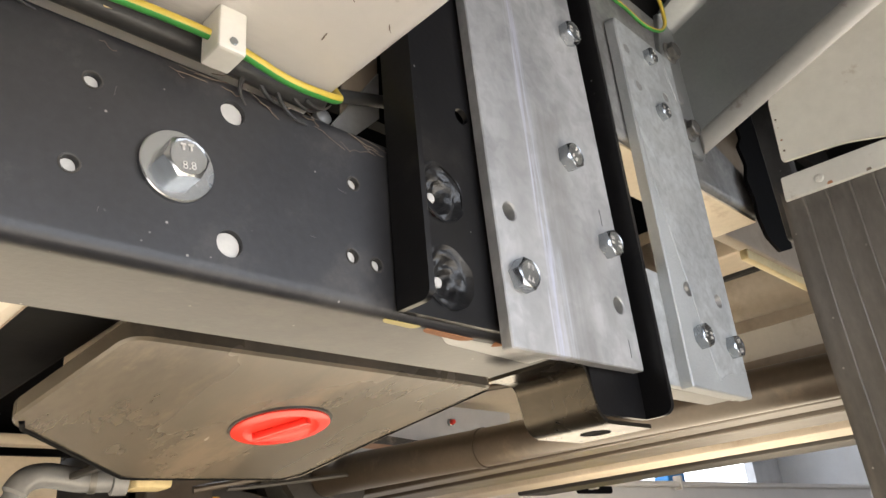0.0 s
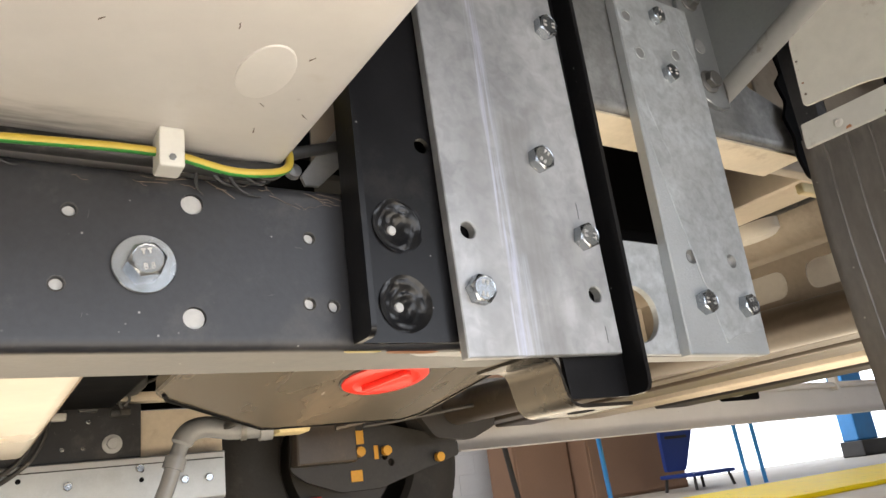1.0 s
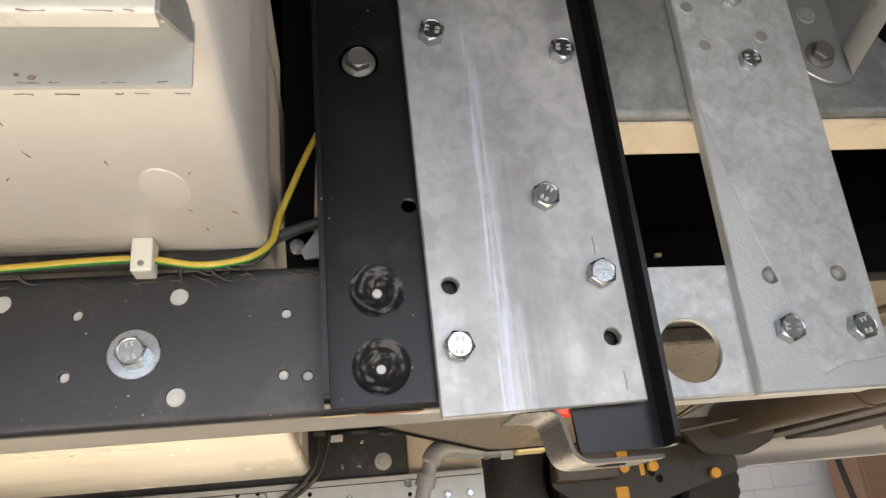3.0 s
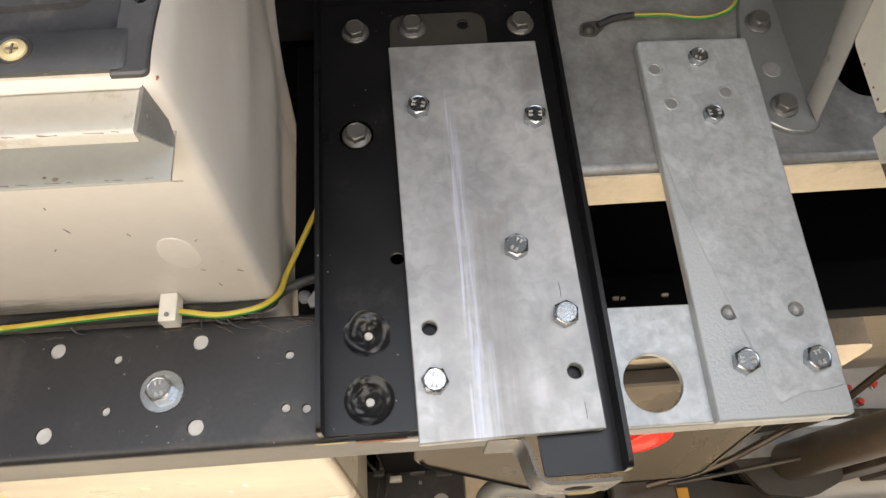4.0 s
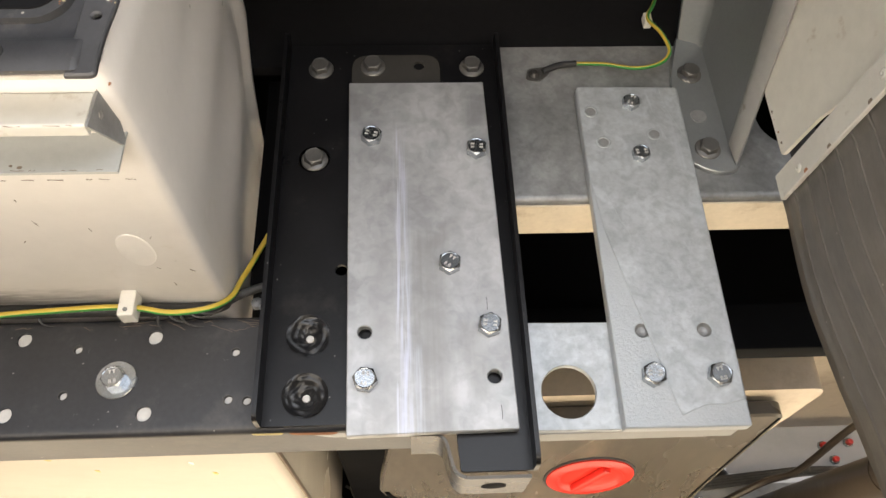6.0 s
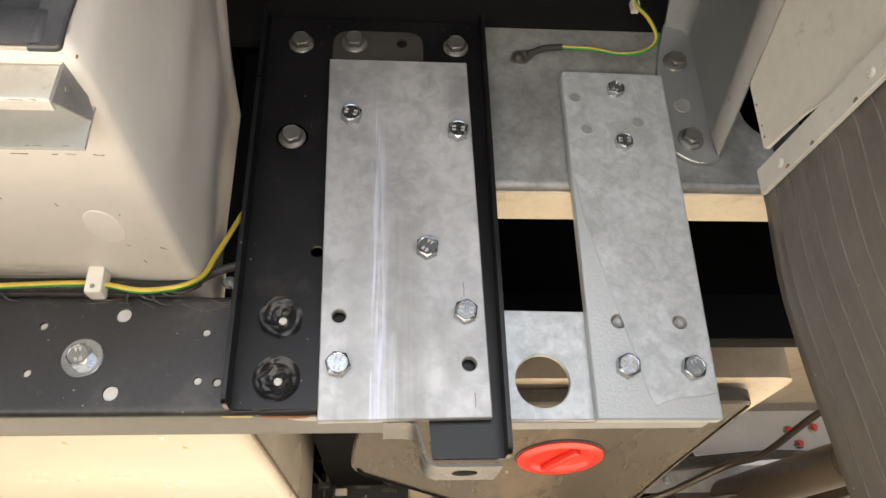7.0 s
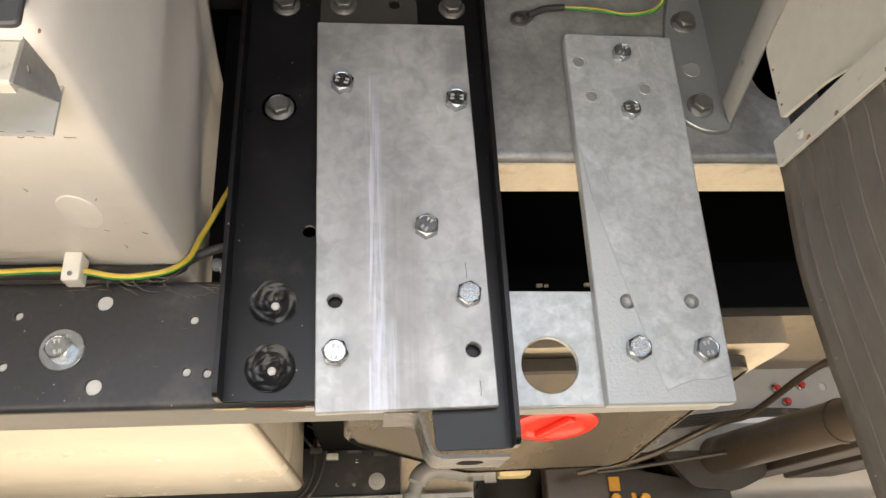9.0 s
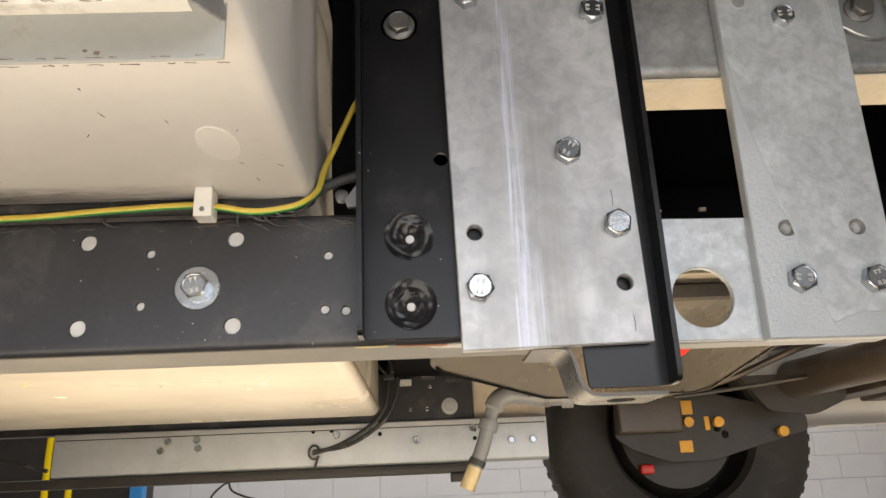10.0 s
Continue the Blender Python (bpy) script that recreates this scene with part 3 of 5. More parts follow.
def plate_steel(name, base_mat, streaks, blotches=(), axes="XZ", stretch=(6, 1, 0.25), fibre=(420, 1, 16)):
    """A copy of a surface with painted streaks: pale welds and scratches, dark stains, grime and shade; each streak:
    x0, z0, x1, z1, width, strength.
    """
    m = base_mat.copy()
    m.name = name
    nt = m.node_tree
    N, L = nt.nodes, nt.links
    b = N["Principled BSDF"]
    col = b.inputs["Base Color"].links[0].from_socket
    tc = N.new("ShaderNodeTexCoord")
    sep = N.new("ShaderNodeSeparateXYZ")
    L.new(tc.outputs["Object"], sep.inputs[0])
    wob = N.new("ShaderNodeTexNoise")
    wob.inputs["Scale"].default_value, wob.inputs["Detail"].default_value = 35, 5
    mp = N.new("ShaderNodeMapping")
    mp.inputs["Scale"].default_value = stretch
    L.new(tc.outputs["Object"], mp.inputs["Vector"])
    L.new(mp.outputs["Vector"], wob.inputs["Vector"])

    def calc(op, a, c=None):
        n = N.new("ShaderNodeMath")
        n.operation = op
        for s, v in zip(n.inputs, (a, c)):
            if isinstance(v, (int, float)):
                s.default_value = v
            elif v is not None:
                L.new(v, s)
        return n.outputs[0]

    def soft_end(v):
        n = N.new("ShaderNodeMapRange")
        n.interpolation_type = "SMOOTHSTEP"
        n.inputs["From Min"].default_value, n.inputs["From Max"].default_value = 0.0, 0.12
        L.new(v, n.inputs["Value"])
        return n.outputs[0]

    fm = N.new("ShaderNodeMapping")
    fm.inputs["Scale"].default_value = fibre
    L.new(tc.outputs["Object"], fm.inputs["Vector"])
    fn = N.new("ShaderNodeTexNoise")
    fn.inputs["Scale"].default_value, fn.inputs["Detail"].default_value = 1.0, 4
    L.new(fm.outputs["Vector"], fn.inputs["Vector"])
    fr = N.new("ShaderNodeMapRange")
    fr.inputs["From Min"].default_value, fr.inputs["From Max"].default_value = 0.40, 0.64
    L.new(fn.outputs["Fac"], fr.inputs["Value"])
    for sc, warp, lo, hi in blotches:
        bl = N.new("ShaderNodeTexNoise")
        bl.inputs["Scale"].default_value, bl.inputs["Detail"].default_value, bl.inputs["Distortion"].default_value = sc, 5, warp
        L.new(tc.outputs["Object"], bl.inputs["Vector"])
        rp = N.new("ShaderNodeValToRGB")
        rp.color_ramp.elements[0].position, rp.color_ramp.elements[1].position = 0.37, 0.59
        rp.color_ramp.elements[0].color, rp.color_ramp.elements[1].color = (lo, lo, lo, 1), (hi, hi, hi, 1)
        L.new(bl.outputs["Fac"], rp.inputs["Fac"])
        mu = N.new("ShaderNodeMix")
        mu.data_type, mu.blend_type = "RGBA", "MULTIPLY"
        mu.inputs["Factor"].default_value = 1.0
        L.new(col, mu.inputs[6])
        L.new(rp.outputs["Color"], mu.inputs[7])
        col = mu.outputs[2]
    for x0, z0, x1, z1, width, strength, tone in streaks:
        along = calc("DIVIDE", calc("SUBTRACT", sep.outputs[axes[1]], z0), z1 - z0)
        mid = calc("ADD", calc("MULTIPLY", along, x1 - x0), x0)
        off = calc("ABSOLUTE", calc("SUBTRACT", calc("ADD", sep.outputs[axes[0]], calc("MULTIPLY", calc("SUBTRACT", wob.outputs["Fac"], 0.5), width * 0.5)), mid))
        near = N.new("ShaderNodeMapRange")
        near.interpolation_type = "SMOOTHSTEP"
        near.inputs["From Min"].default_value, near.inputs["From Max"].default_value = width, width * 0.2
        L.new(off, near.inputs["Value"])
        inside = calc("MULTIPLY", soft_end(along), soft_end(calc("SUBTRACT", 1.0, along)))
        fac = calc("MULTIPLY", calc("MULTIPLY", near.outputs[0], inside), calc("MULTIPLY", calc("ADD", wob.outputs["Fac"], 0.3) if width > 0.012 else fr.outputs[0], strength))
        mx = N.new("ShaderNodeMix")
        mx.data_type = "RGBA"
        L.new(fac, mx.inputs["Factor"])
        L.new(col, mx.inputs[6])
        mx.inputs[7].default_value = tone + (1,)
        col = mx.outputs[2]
    L.new(col, b.inputs["Base Color"])
    return m


# The dark band at x 0.431 paints a reflection and shadow beside the weld.
PLATE_A = plate_steel("galvanised_plate_with_weld_and_shade", GALV,
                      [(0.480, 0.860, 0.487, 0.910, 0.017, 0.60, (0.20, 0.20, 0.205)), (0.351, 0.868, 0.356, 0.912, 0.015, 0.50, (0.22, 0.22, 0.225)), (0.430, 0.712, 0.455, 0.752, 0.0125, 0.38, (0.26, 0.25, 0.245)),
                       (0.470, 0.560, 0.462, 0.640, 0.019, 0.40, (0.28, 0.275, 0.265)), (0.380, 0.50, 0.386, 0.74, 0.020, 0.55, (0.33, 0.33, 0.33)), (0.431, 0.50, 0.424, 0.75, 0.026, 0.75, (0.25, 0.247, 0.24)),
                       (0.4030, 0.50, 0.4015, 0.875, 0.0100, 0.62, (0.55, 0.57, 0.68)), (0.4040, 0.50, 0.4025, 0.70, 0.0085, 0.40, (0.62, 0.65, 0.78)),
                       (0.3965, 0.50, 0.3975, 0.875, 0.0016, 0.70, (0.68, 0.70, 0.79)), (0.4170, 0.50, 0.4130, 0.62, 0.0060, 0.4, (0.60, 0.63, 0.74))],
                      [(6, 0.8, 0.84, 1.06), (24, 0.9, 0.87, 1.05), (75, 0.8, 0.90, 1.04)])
PLATE_B = plate_steel("galvanised_plate_with_scored_line", GALV_BLUE,
                      [(0.688, 0.845, 0.676, 0.918, 0.0022, 0.45, (0.70, 0.73, 0.77)), (0.700, 0.80, 0.697, 0.92, 0.006, 0.35, (0.62, 0.66, 0.70))],
                      [(9, 1.0, 0.92, 1.05), (40, 1.2, 0.88, 1.06), (150, 0.5, 0.92, 1.05)])
OLD_PLATE = plate_steel("stained_galvanised_steel", GALV_OLD, [], [(7, 1.5, 0.78, 1.1), (40, 0.7, 0.86, 1.06), (140, 0.5, 0.92, 1.04)])
# Band near y 0.25 paints grime plus the shade of the curved edge.
LOCKER = plate_steel("cream_paint_with_grime_and_shade", CREAM,
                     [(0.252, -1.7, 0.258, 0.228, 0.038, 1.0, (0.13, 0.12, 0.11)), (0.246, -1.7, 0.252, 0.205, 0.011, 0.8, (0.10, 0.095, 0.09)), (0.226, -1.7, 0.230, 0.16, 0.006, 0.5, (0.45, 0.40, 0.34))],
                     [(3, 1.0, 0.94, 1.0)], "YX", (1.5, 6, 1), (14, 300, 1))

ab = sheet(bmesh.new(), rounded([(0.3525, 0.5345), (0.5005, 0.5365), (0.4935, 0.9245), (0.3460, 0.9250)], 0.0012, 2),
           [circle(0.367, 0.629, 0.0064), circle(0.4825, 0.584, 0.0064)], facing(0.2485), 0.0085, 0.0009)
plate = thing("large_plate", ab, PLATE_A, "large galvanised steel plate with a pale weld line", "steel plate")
for x, z, spin in ((0.3715, 0.8485, 75), (0.4805, 0.8305, -95), (0.4470, 0.6960, -35), (0.4808, 0.6315, -100), (0.3682, 0.5825, 170)):
    bolt(plate, x, 0.2485, z, M12, spin)

for x, z, n in ((0.4800, 0.648, 0.014), (0.4862, 0.545, 0.013)):
    part("pen_mark", sweep(bmesh.new(), [Vector((x, 0.2485, z)), Vector((x + 0.0003, 0.2485, z + n * 0.5)), Vector((x - 0.0002, 0.2485, z + n))], 0.0003, 5), BLACK, plate, "thin black pen mark")
bb = sheet(bmesh.new(), rounded([(0.5940, 0.5365), (0.7070, 0.5355), (0.7145, 0.9230), (0.5990, 0.9255)], [0.001, 0.003, 0.004, 0.006], 3),
           [circle(0.6245, 0.628, 0.0062), circle(0.6828, 0.627, 0.0062)], facing(0.2585), 0.0112, 0.0012)
plate2 = thing("narrow_plate", bb, HAMMERED, "narrow galvanised steel plate with a scored line", "steel plate")
for x, z, spin, mesh in ((0.6263, 0.5835, 85, M12), (0.6862, 0.5815, 12, M12), (0.6570, 0.8985, -30, M10), (0.6565, 0.8285, 93, M10)):
    bolt(plate2, x, 0.2585, z, mesh, spin)
for u, v in ((0.611, 0.888), (0.6195, 0.846), (0.6765, 0.856)):
    pb = bmesh.new()
    lathe(pb, [(0.0078, 0.0001), (0.0073, 0.0006), (0.0060, 0.0006), (0.0056, 0.0001)], pose(u, 0.2579, v, 90, 0, 0), 22, 0.0004)
    filled = part("filled_hole", pb, HAMMERED, plate2, "pale raised rim of a plugged hole")
    pc = bmesh.new()
    lathe(pc, [(0.0057, 0.0002), (0.0030, 0.0001), (0.00005, 0.0002)], pose(u, 0.2579, v, 90, 0, 0), 18)
    part("plug", pc, GALV_OLD, filled, "dull plug")
for u, v in ((0.6245, 0.628), (0.6828, 0.627)):
    pb = bmesh.new()
    lathe(pb, [(0.0068, 0.0002), (0.0062, -0.0012), (0.0045, -0.0040), (0.00005, -0.0052)], pose(u, 0.2585, v, 90, 0, 0), 20)
    part("filled_hole", pb, GALV_OLD, plate2, "shallow unfilled hole")

step = [(0.5985, 0.800), (0.6015, 0.770), (0.6055, 0.737), (0.6125, 0.700), (0.6205, 0.664), (0.6290, 0.628), (0.6350, 0.598), (0.6405, 0.572), (0.6455, 0.550), (0.6480, 0.5475), (0.6580, 0.5515), (0.6720, 0.5555), (0.6880, 0.5560), (0.7058, 0.5600)]
coat = sheet(bmesh.new(), step + [(0.7120, 0.9205), (0.6010, 0.9230), (0.5990, 0.860)], [circle(0.6828, 0.627, 0.0069)], facing(0.2581), 0.0006, 0.0003)
part("smooth_layer", coat, PLATE_B, plate2, "smooth grey layer with a ragged scored edge")
rnd = random.Random(8)
ridge = [Vector((x + rnd.uniform(-0.0004, 0.0004), 0.2582, z)) for x, z in step]
part("scored_line", sweep(bmesh.new(), glide(ridge, 4), 0.0005, 6), HAMMERED, plate2, "raised scored line")
for pts in ([(0.693, 0.920), (0.695, 0.900), (0.700, 0.880), (0.708, 0.855)], [(0.6895, 0.893), (0.693, 0.889), (0.6935, 0.883)], [(0.611, 0.800), (0.613, 0.782), (0.618, 0.765), (0.6215, 0.752)], [(0.622, 0.748), (0.628, 0.738), (0.630, 0.728)]):
    part("scratch", sweep(bmesh.new(), glide([(x, 0.2582, z) for x, z in pts], 5), 0.00035, 5), HAMMERED, plate2, "pale scratch")
part("scratch", sweep(bmesh.new(), [Vector((0.6285 + 0.0062 * math.cos(a), 0.2582, 0.680 + 0.0068 * math.sin(a))) for a in [1.9 + 0.42 * k for k in range(12)]], 0.0003, 5), HAMMERED, plate2, "faint round scratch")
lb = sheet(bmesh.new(), [(0.5165, 0.5400), (0.704, 0.5375), (0.704, 0.6400), (0.5165, 0.6435)], [circle(0.5510, 0.5750, 0.0250, 40)], facing(0.2700), 0.0065, 0.0006)
thing("lower_plate", lb, PLATE_B, "galvanised plate with a large round hole", "steel plate")
fl = box(bmesh.new(), 0.5165, 0.704, 0.2766, 0.302, 0.5385, 0.5445, 0.001)
thing("lower_flange", fl, GALV_OLD, "galvanised flange below the holed plate", "flange")

tb = bmesh.new()
extrude(tb, thick(bend([(0.407, 0.5375), (0.437, 0.5375), (0.446, 0.5000), (0.508, 0.5000)], 0.011), -0.0028), Matrix(((1, 0, 0, 0), (0, 0, 1, 0.256), (0, 1, 0, 0), (0, 0, 0, 1))), 0.062)
tabm = thing("hook_bracket", tb, BARE, "bent bare steel hook bracket under the channel", "bracket")
# Black disc paints the dark of the hole; nothing is cut.
hb = bmesh.new()
lathe(hb, [(0.011, 0.0), (0.0112, 0.0004), (0.0004, 0.0005)], pose(0.478, 0.284, 0.4972, 180, 0, 0), 24)
part("hole", hb, BLACK_PANEL_SHADE, tabm, "black disc painted as a round hole in the tab")

# ---- cross member, outrigger arm and earth cable ----
CROSS_Y = 0.2715
xb = bmesh.new()
extrude(xb, thick(bend([(CROSS_Y, 0.7900), (CROSS_Y, 0.7815), (CROSS_Y + 0.064, 0.7815)], 0.007), 0.005), sideways(0.45), 0.455)
sheet(xb, rounded([(0.45, 0.7902), (0.905, 0.7902), (0.895, 0.832), (0.840, 0.848), (0.815, 0.855), (0.803, 0.872), (0.800, 0.900), (0.800, 0.998), (0.45, 0.998)], [0, 0.004, 0.02, 0.01, 0.008, 0.008, 0, 0, 0]), [], facing(CROSS_Y), 0.005)
member = thing("cross_member", xb, OLD_PLATE, "weathered galvanised steel cross member", "cross member")
part("lower_flange", box(bmesh.new(), 0.452, 0.905, CROSS_Y + 0.007, CROSS_Y + 0.063, 0.7785, 0.7812, 0.001), FLANGE, member, "mottled tan lower flange")

gb = bmesh.new()
sheet(gb, rounded([(0.700, 0.87), (0.708, 0.828), (0.737, 0.808), (0.7665, 0.812), (0.7665, 1.006), (0.732, 1.006), (0.718, 0.962)], [0.02, 0.014, 0.016, 0.014, 0, 0, 0.01]), [], facing(CROSS_Y - 0.0062), 0.006, 0.001)
arm = thing("outrigger_arm", gb, ARM_STEEL, "pressed galvanised outrigger arm bolted to the cross member", "bracket")
FOLD, EDGE = [(0.7590, 0.2655, 0.8465), (0.7652, -0.17, 1.0175)], [(0.7612, 0.2655, 0.8185), (0.7815, -0.17, 0.988)]
part("web", sheet(bmesh.new(), [(0.2655, 0.8465), (-0.17, 1.0175), (-0.17, 1.15), (0.2655, 0.986)], [], Matrix(((-0.0142, 0, 1, 0.7628), (1, 0, 0, 0), (0, 1, 0, 0), (0, 0, 0, 1))), 0.004), ARM_STEEL, arm)
lipb = bmesh.new()
rows = []
for k in range(9):
    t = k / 8
    f, e = Vector(FOLD[0]).lerp(Vector(FOLD[1]), t), Vector(EDGE[0]).lerp(Vector(EDGE[1]), t)
    out = Vector((-0.0025, -0.0045, 0.0))
    back = Vector((0.004, 0.003, 0.003))
    rows.append([lipb.verts.new(v) for v in (f, f.lerp(e, 0.12) + out * 0.75, f.lerp(e, 0.3) + out, f.lerp(e, 0.75) + out * 0.8, e, e + back, f + back)])
for p, q in zip(rows, rows[1:]):
    for k in range(7):
        lipb.faces.new((p[k], p[(k + 1) % 7], q[(k + 1) % 7], q[k]))
lipb.faces.new(rows[0])
lipb.faces.new(rows[-1][::-1])
part("lip", lipb, LIP_STEEL, arm, "scuffed folded lip")
rise = bmesh.new()
ribs = []
for k in range(13):
    t = k / 12
    y, z = 0.2655 - 0.43 * t, 0.986 + 0.166 * t
    soft = min(1.0, t * 6)
    ribs.append([rise.verts.new(v) for v in ((0.7610 + 0.006 * t, y, z - 0.006), (0.7585 + 0.006 * t, y - 0.001, z + 0.003), (0.7520 + 0.004 * t, y + 0.003 * soft, z + 0.010),
                                             (0.7330 - 0.004 * soft, y + 0.008 * soft, z + 0.017), (0.7330 - 0.004 * soft, y + 0.012 * soft, z + 0.022), (0.7560, y + 0.010, z + 0.016), (0.7650 + 0.006 * t, y + 0.004, z - 0.004))])
for p, q in zip(ribs, ribs[1:]):
    for k in range(7):
        rise.faces.new((p[k], p[(k + 1) % 7], q[(k + 1) % 7], q[k]))
rise.faces.new(ribs[0])
rise.faces.new(ribs[-1][::-1])
part("upper_flange", rise, ARM_STEEL, arm, "smooth rolled upper flange")
bolt(arm, 0.7355, CROSS_Y - 0.0062, 0.9475, FLANGED, 4, False)
bolt(arm, 0.7345, CROSS_Y - 0.0062, 0.8405, FLANGED, 15, False)
sl = bmesh.new()
lathe(sl, [(0.0095, 0.0001), (0.0090, 0.0006), (0.0072, 0.0004), (0.00005, 0.0003)], pose(0.734, CROSS_Y - 0.0062, 0.886, 90, 0, 0), 20)
part("pressing", sl, GALV_OLD, arm, "shallow round pressing")


def earth_cable(points, r, label, twist=0.0, turn=-0.75):
    return thing("earth_cable", sweep(bmesh.new(), glide(points), r, 14, 0.5, twist, turn), [GREEN_CABLE, YELLOW_CABLE], label, "cable")


def cable_clip(x, y, z, s):
    c = thing("cable_clip", box(bmesh.new(), x - 0.0072 * s, x + 0.0072 * s, y - 0.006 * s, y + 0.012 * s, z - 0.0125 * s, z + 0.0125 * s, 0.0016 * s), WHITE_PLASTIC,
              "white plastic clip holding an earth cable", "cable clip")
    b = part("screw", M10, None, c)
    b.matrix_basis = pose(x, y - 0.006 * s, z - 0.007 * s, 90, 0, 0) @ Matrix.Diagonal((0.22 * s, 0.22 * s, 0.12, 1))
    return c


top_cable = earth_cable([(0.604, 0.2655, 0.966), (0.640, 0.263, 0.962), (0.672, 0.260, 0.953), (0.700, 0.256, 0.956), (0.714, 0.253, 0.972), (0.708, 0.250, 0.998), (0.696, 0.250, 1.022), (0.710, 0.255, 1.052), (0.728, 0.260, 1.10), (0.73, 0.262, 1.17)],
                        0.0023, "green and yellow earth cable with a crimped lug", 4.0)
part("sleeve", sweep(bmesh.new(), glide([(0.566, 0.2665, 0.955), (0.585, 0.2655, 0.963), (0.606, 0.2655, 0.966)]), 0.0037, 12), BLACK_CABLE, top_cable, "black heat-shrink sleeve")
lg = bmesh.new()
sheet(lg, rounded([(0.546, 0.946), (0.562, 0.943), (0.576, 0.957), (0.570, 0.964), (0.549, 0.961)], 0.005), [], facing(0.2685), 0.0022)
part("lug", lg, DULL, top_cable, "crimped ring lug")
stud = bmesh.new()
lathe(stud, [(0.0066, 0.0), (0.0064, 0.0014), (0.0046, 0.0026), (0.0030, 0.0050), (0.0004, 0.0052)], pose(0.556, 0.2685, 0.952, 90, 0, 0), 20)
part("stud", stud, TONGUE, top_cable, "dull stud through the lug")
cable_clip(0.697, 0.254, 1.024, 0.62)

# ---- mud flap and the panel above it ----
DIR = Vector((0.105, -1.0, 0)).normalized()
LEFT = Vector((0.7600, 0.200, 0.0))
OUT = Vector((-DIR.y, DIR.x, 0)) * -1  # towards the viewer's side
hang = Matrix(((DIR.x, 0, -OUT.x, LEFT.x), (DIR.y, 0, -OUT.y, LEFT.y), (0, 1, 0, 0), (0, 0, 0, 1)))
fb = bmesh.new()
wide, gap = 0.62, 0.0215
prof = []
for i in range(int(wide / gap)):
    u = i * gap
    prof += [(u, 0.0), (u + gap * 0.40, 0.0004), (u + gap * 0.82, 0.0), (u + gap * 0.87, -0.0004), (u + gap * 0.94, -0.0004), (u + gap * 0.985, 0.0006)]
front = []
for k in range(25):
    z = 0.16 + 0.58 * k / 24
    swell = 0.0085 * math.exp(-((z - 0.630) / 0.070) ** 2) * min(1.0, max(0.0, (0.728 - z) / 0.03)) - 0.010 * max(0.0, 0.55 - z) / 0.1
    row = []
    for u, d in prof:
        ripple = swell * math.exp(-u / 0.30) + 0.0012 * math.sin(u * 31 + z * 17) * min(1, (0.74 - z) / 0.05)
        row.append(fb.verts.new(LEFT + DIR * u + OUT * (ripple - d) + Vector((0, 0, z))))
    front.append(row)
for p, q in zip(front, front[1:]):
    for i in range(len(p) - 1):
        fb.faces.new((p[i], p[i + 1], q[i + 1], q[i]))
flap = thing("mud_flap", fb, FLAP, "ribbed black rubber mud flap hanging from a metal strip", "mud flap")
sol = flap.modifiers.new("thickness", "SOLIDIFY")
sol.thickness, sol.offset = 0.007, -1 if flap.data.polygons[0].normal.dot(OUT) > 0 else 1
sb = sheet(bmesh.new(), rounded([(0.004, 0.7285), (0.62, 0.740), (0.62, 0.768), (0.006, 0.7545)], 0.002), [], hang @ Matrix.Translation((0, 0, -0.0050)), 0.0045, 0.0008)
strip = part("strip", sb, PAINTED, flap, "chipped pale clamping strip")
for u in (0.040, 0.160, 0.28, 0.40):
    sc = bmesh.new()
    at = hang @ Matrix.Translation((u, 0.7395 + u * 0.02, -0.0050)) @ pose(0, 0, 0, 180, 0, 0)
    lathe(sc, [(0.0046, 0), (0.0044, 0.0009), (0.0034, 0.0017), (0.0019, 0.0018), (0.0015, 0.0008), (0.0003, 0.0008)], at, 18)
    part("screw", sc, PAINTED, strip, "painted pan-head screw")
pb = sheet(bmesh.new(), rounded([(0.010, 0.776), (0.070, 0.773), (0.140, 0.756), (0.62, 0.760), (0.62, 1.13), (0.30, 1.005), (0.105, 0.915), (0.044, 0.887), (0.014, 0.850)], [0.004, 0.01, 0, 0, 0, 0, 0.02, 0.006, 0.006]), [], hang @ Matrix.Translation((0, 0, 0.006)), 0.004)
splash = thing("splash_panel", pb, RUSTY, "grey-beige painted splash panel with rusty edges", "panel")
rnd = random.Random(17)
for k in range(9):
    u, n = rnd.uniform(0.02, 0.42), rnd.uniform(0.002, 0.007)
    v = 0.7292 + 0.0115 * (u / 0.62) + rnd.uniform(-0.001, 0.001)
    chip = sheet(bmesh.new(), rounded([(u, v), (u + n, v + 0.0004), (u + n * 0.8, v + 0.0035), (u + n * 0.2, v + 0.0028)], 0.0008, 2), [], hang @ Matrix.Translation((0, 0, -0.0053)), 0.0004)
    part("chip", chip, (RUST, GRIME, GALV_OLD)[k % 3], flap, "chipped paint on the strip")
rnd = random.Random(41)
spots = [(0.0125 + rnd.uniform(0, 0.004), rnd.uniform(0.768, 0.85)) for _ in range(6)] + [(0.018 + 0.028 * t, 0.855 + 0.033 * t) for t in (0.1, 0.45, 0.9)] + [(0.060 + 0.07 * t, 0.889 + 0.028 * t) for t in (0.15, 0.7)]
for u, v in spots:
    n = rnd.uniform(0.0005, 0.0022)
    fleck = sheet(bmesh.new(), rounded([(u, v), (u + n, v - n * 0.5), (u + n * 1.5, v + n * 0.7), (u + n * 0.3, v + n)], n * 0.3, 2), [], hang @ Matrix.Translation((0, 0, 0.0056)), 0.0004)
    part("rust_fleck", fleck, (RUST, GRIME)[rnd.random() < 0.6], splash, "rust fleck along the panel edge")
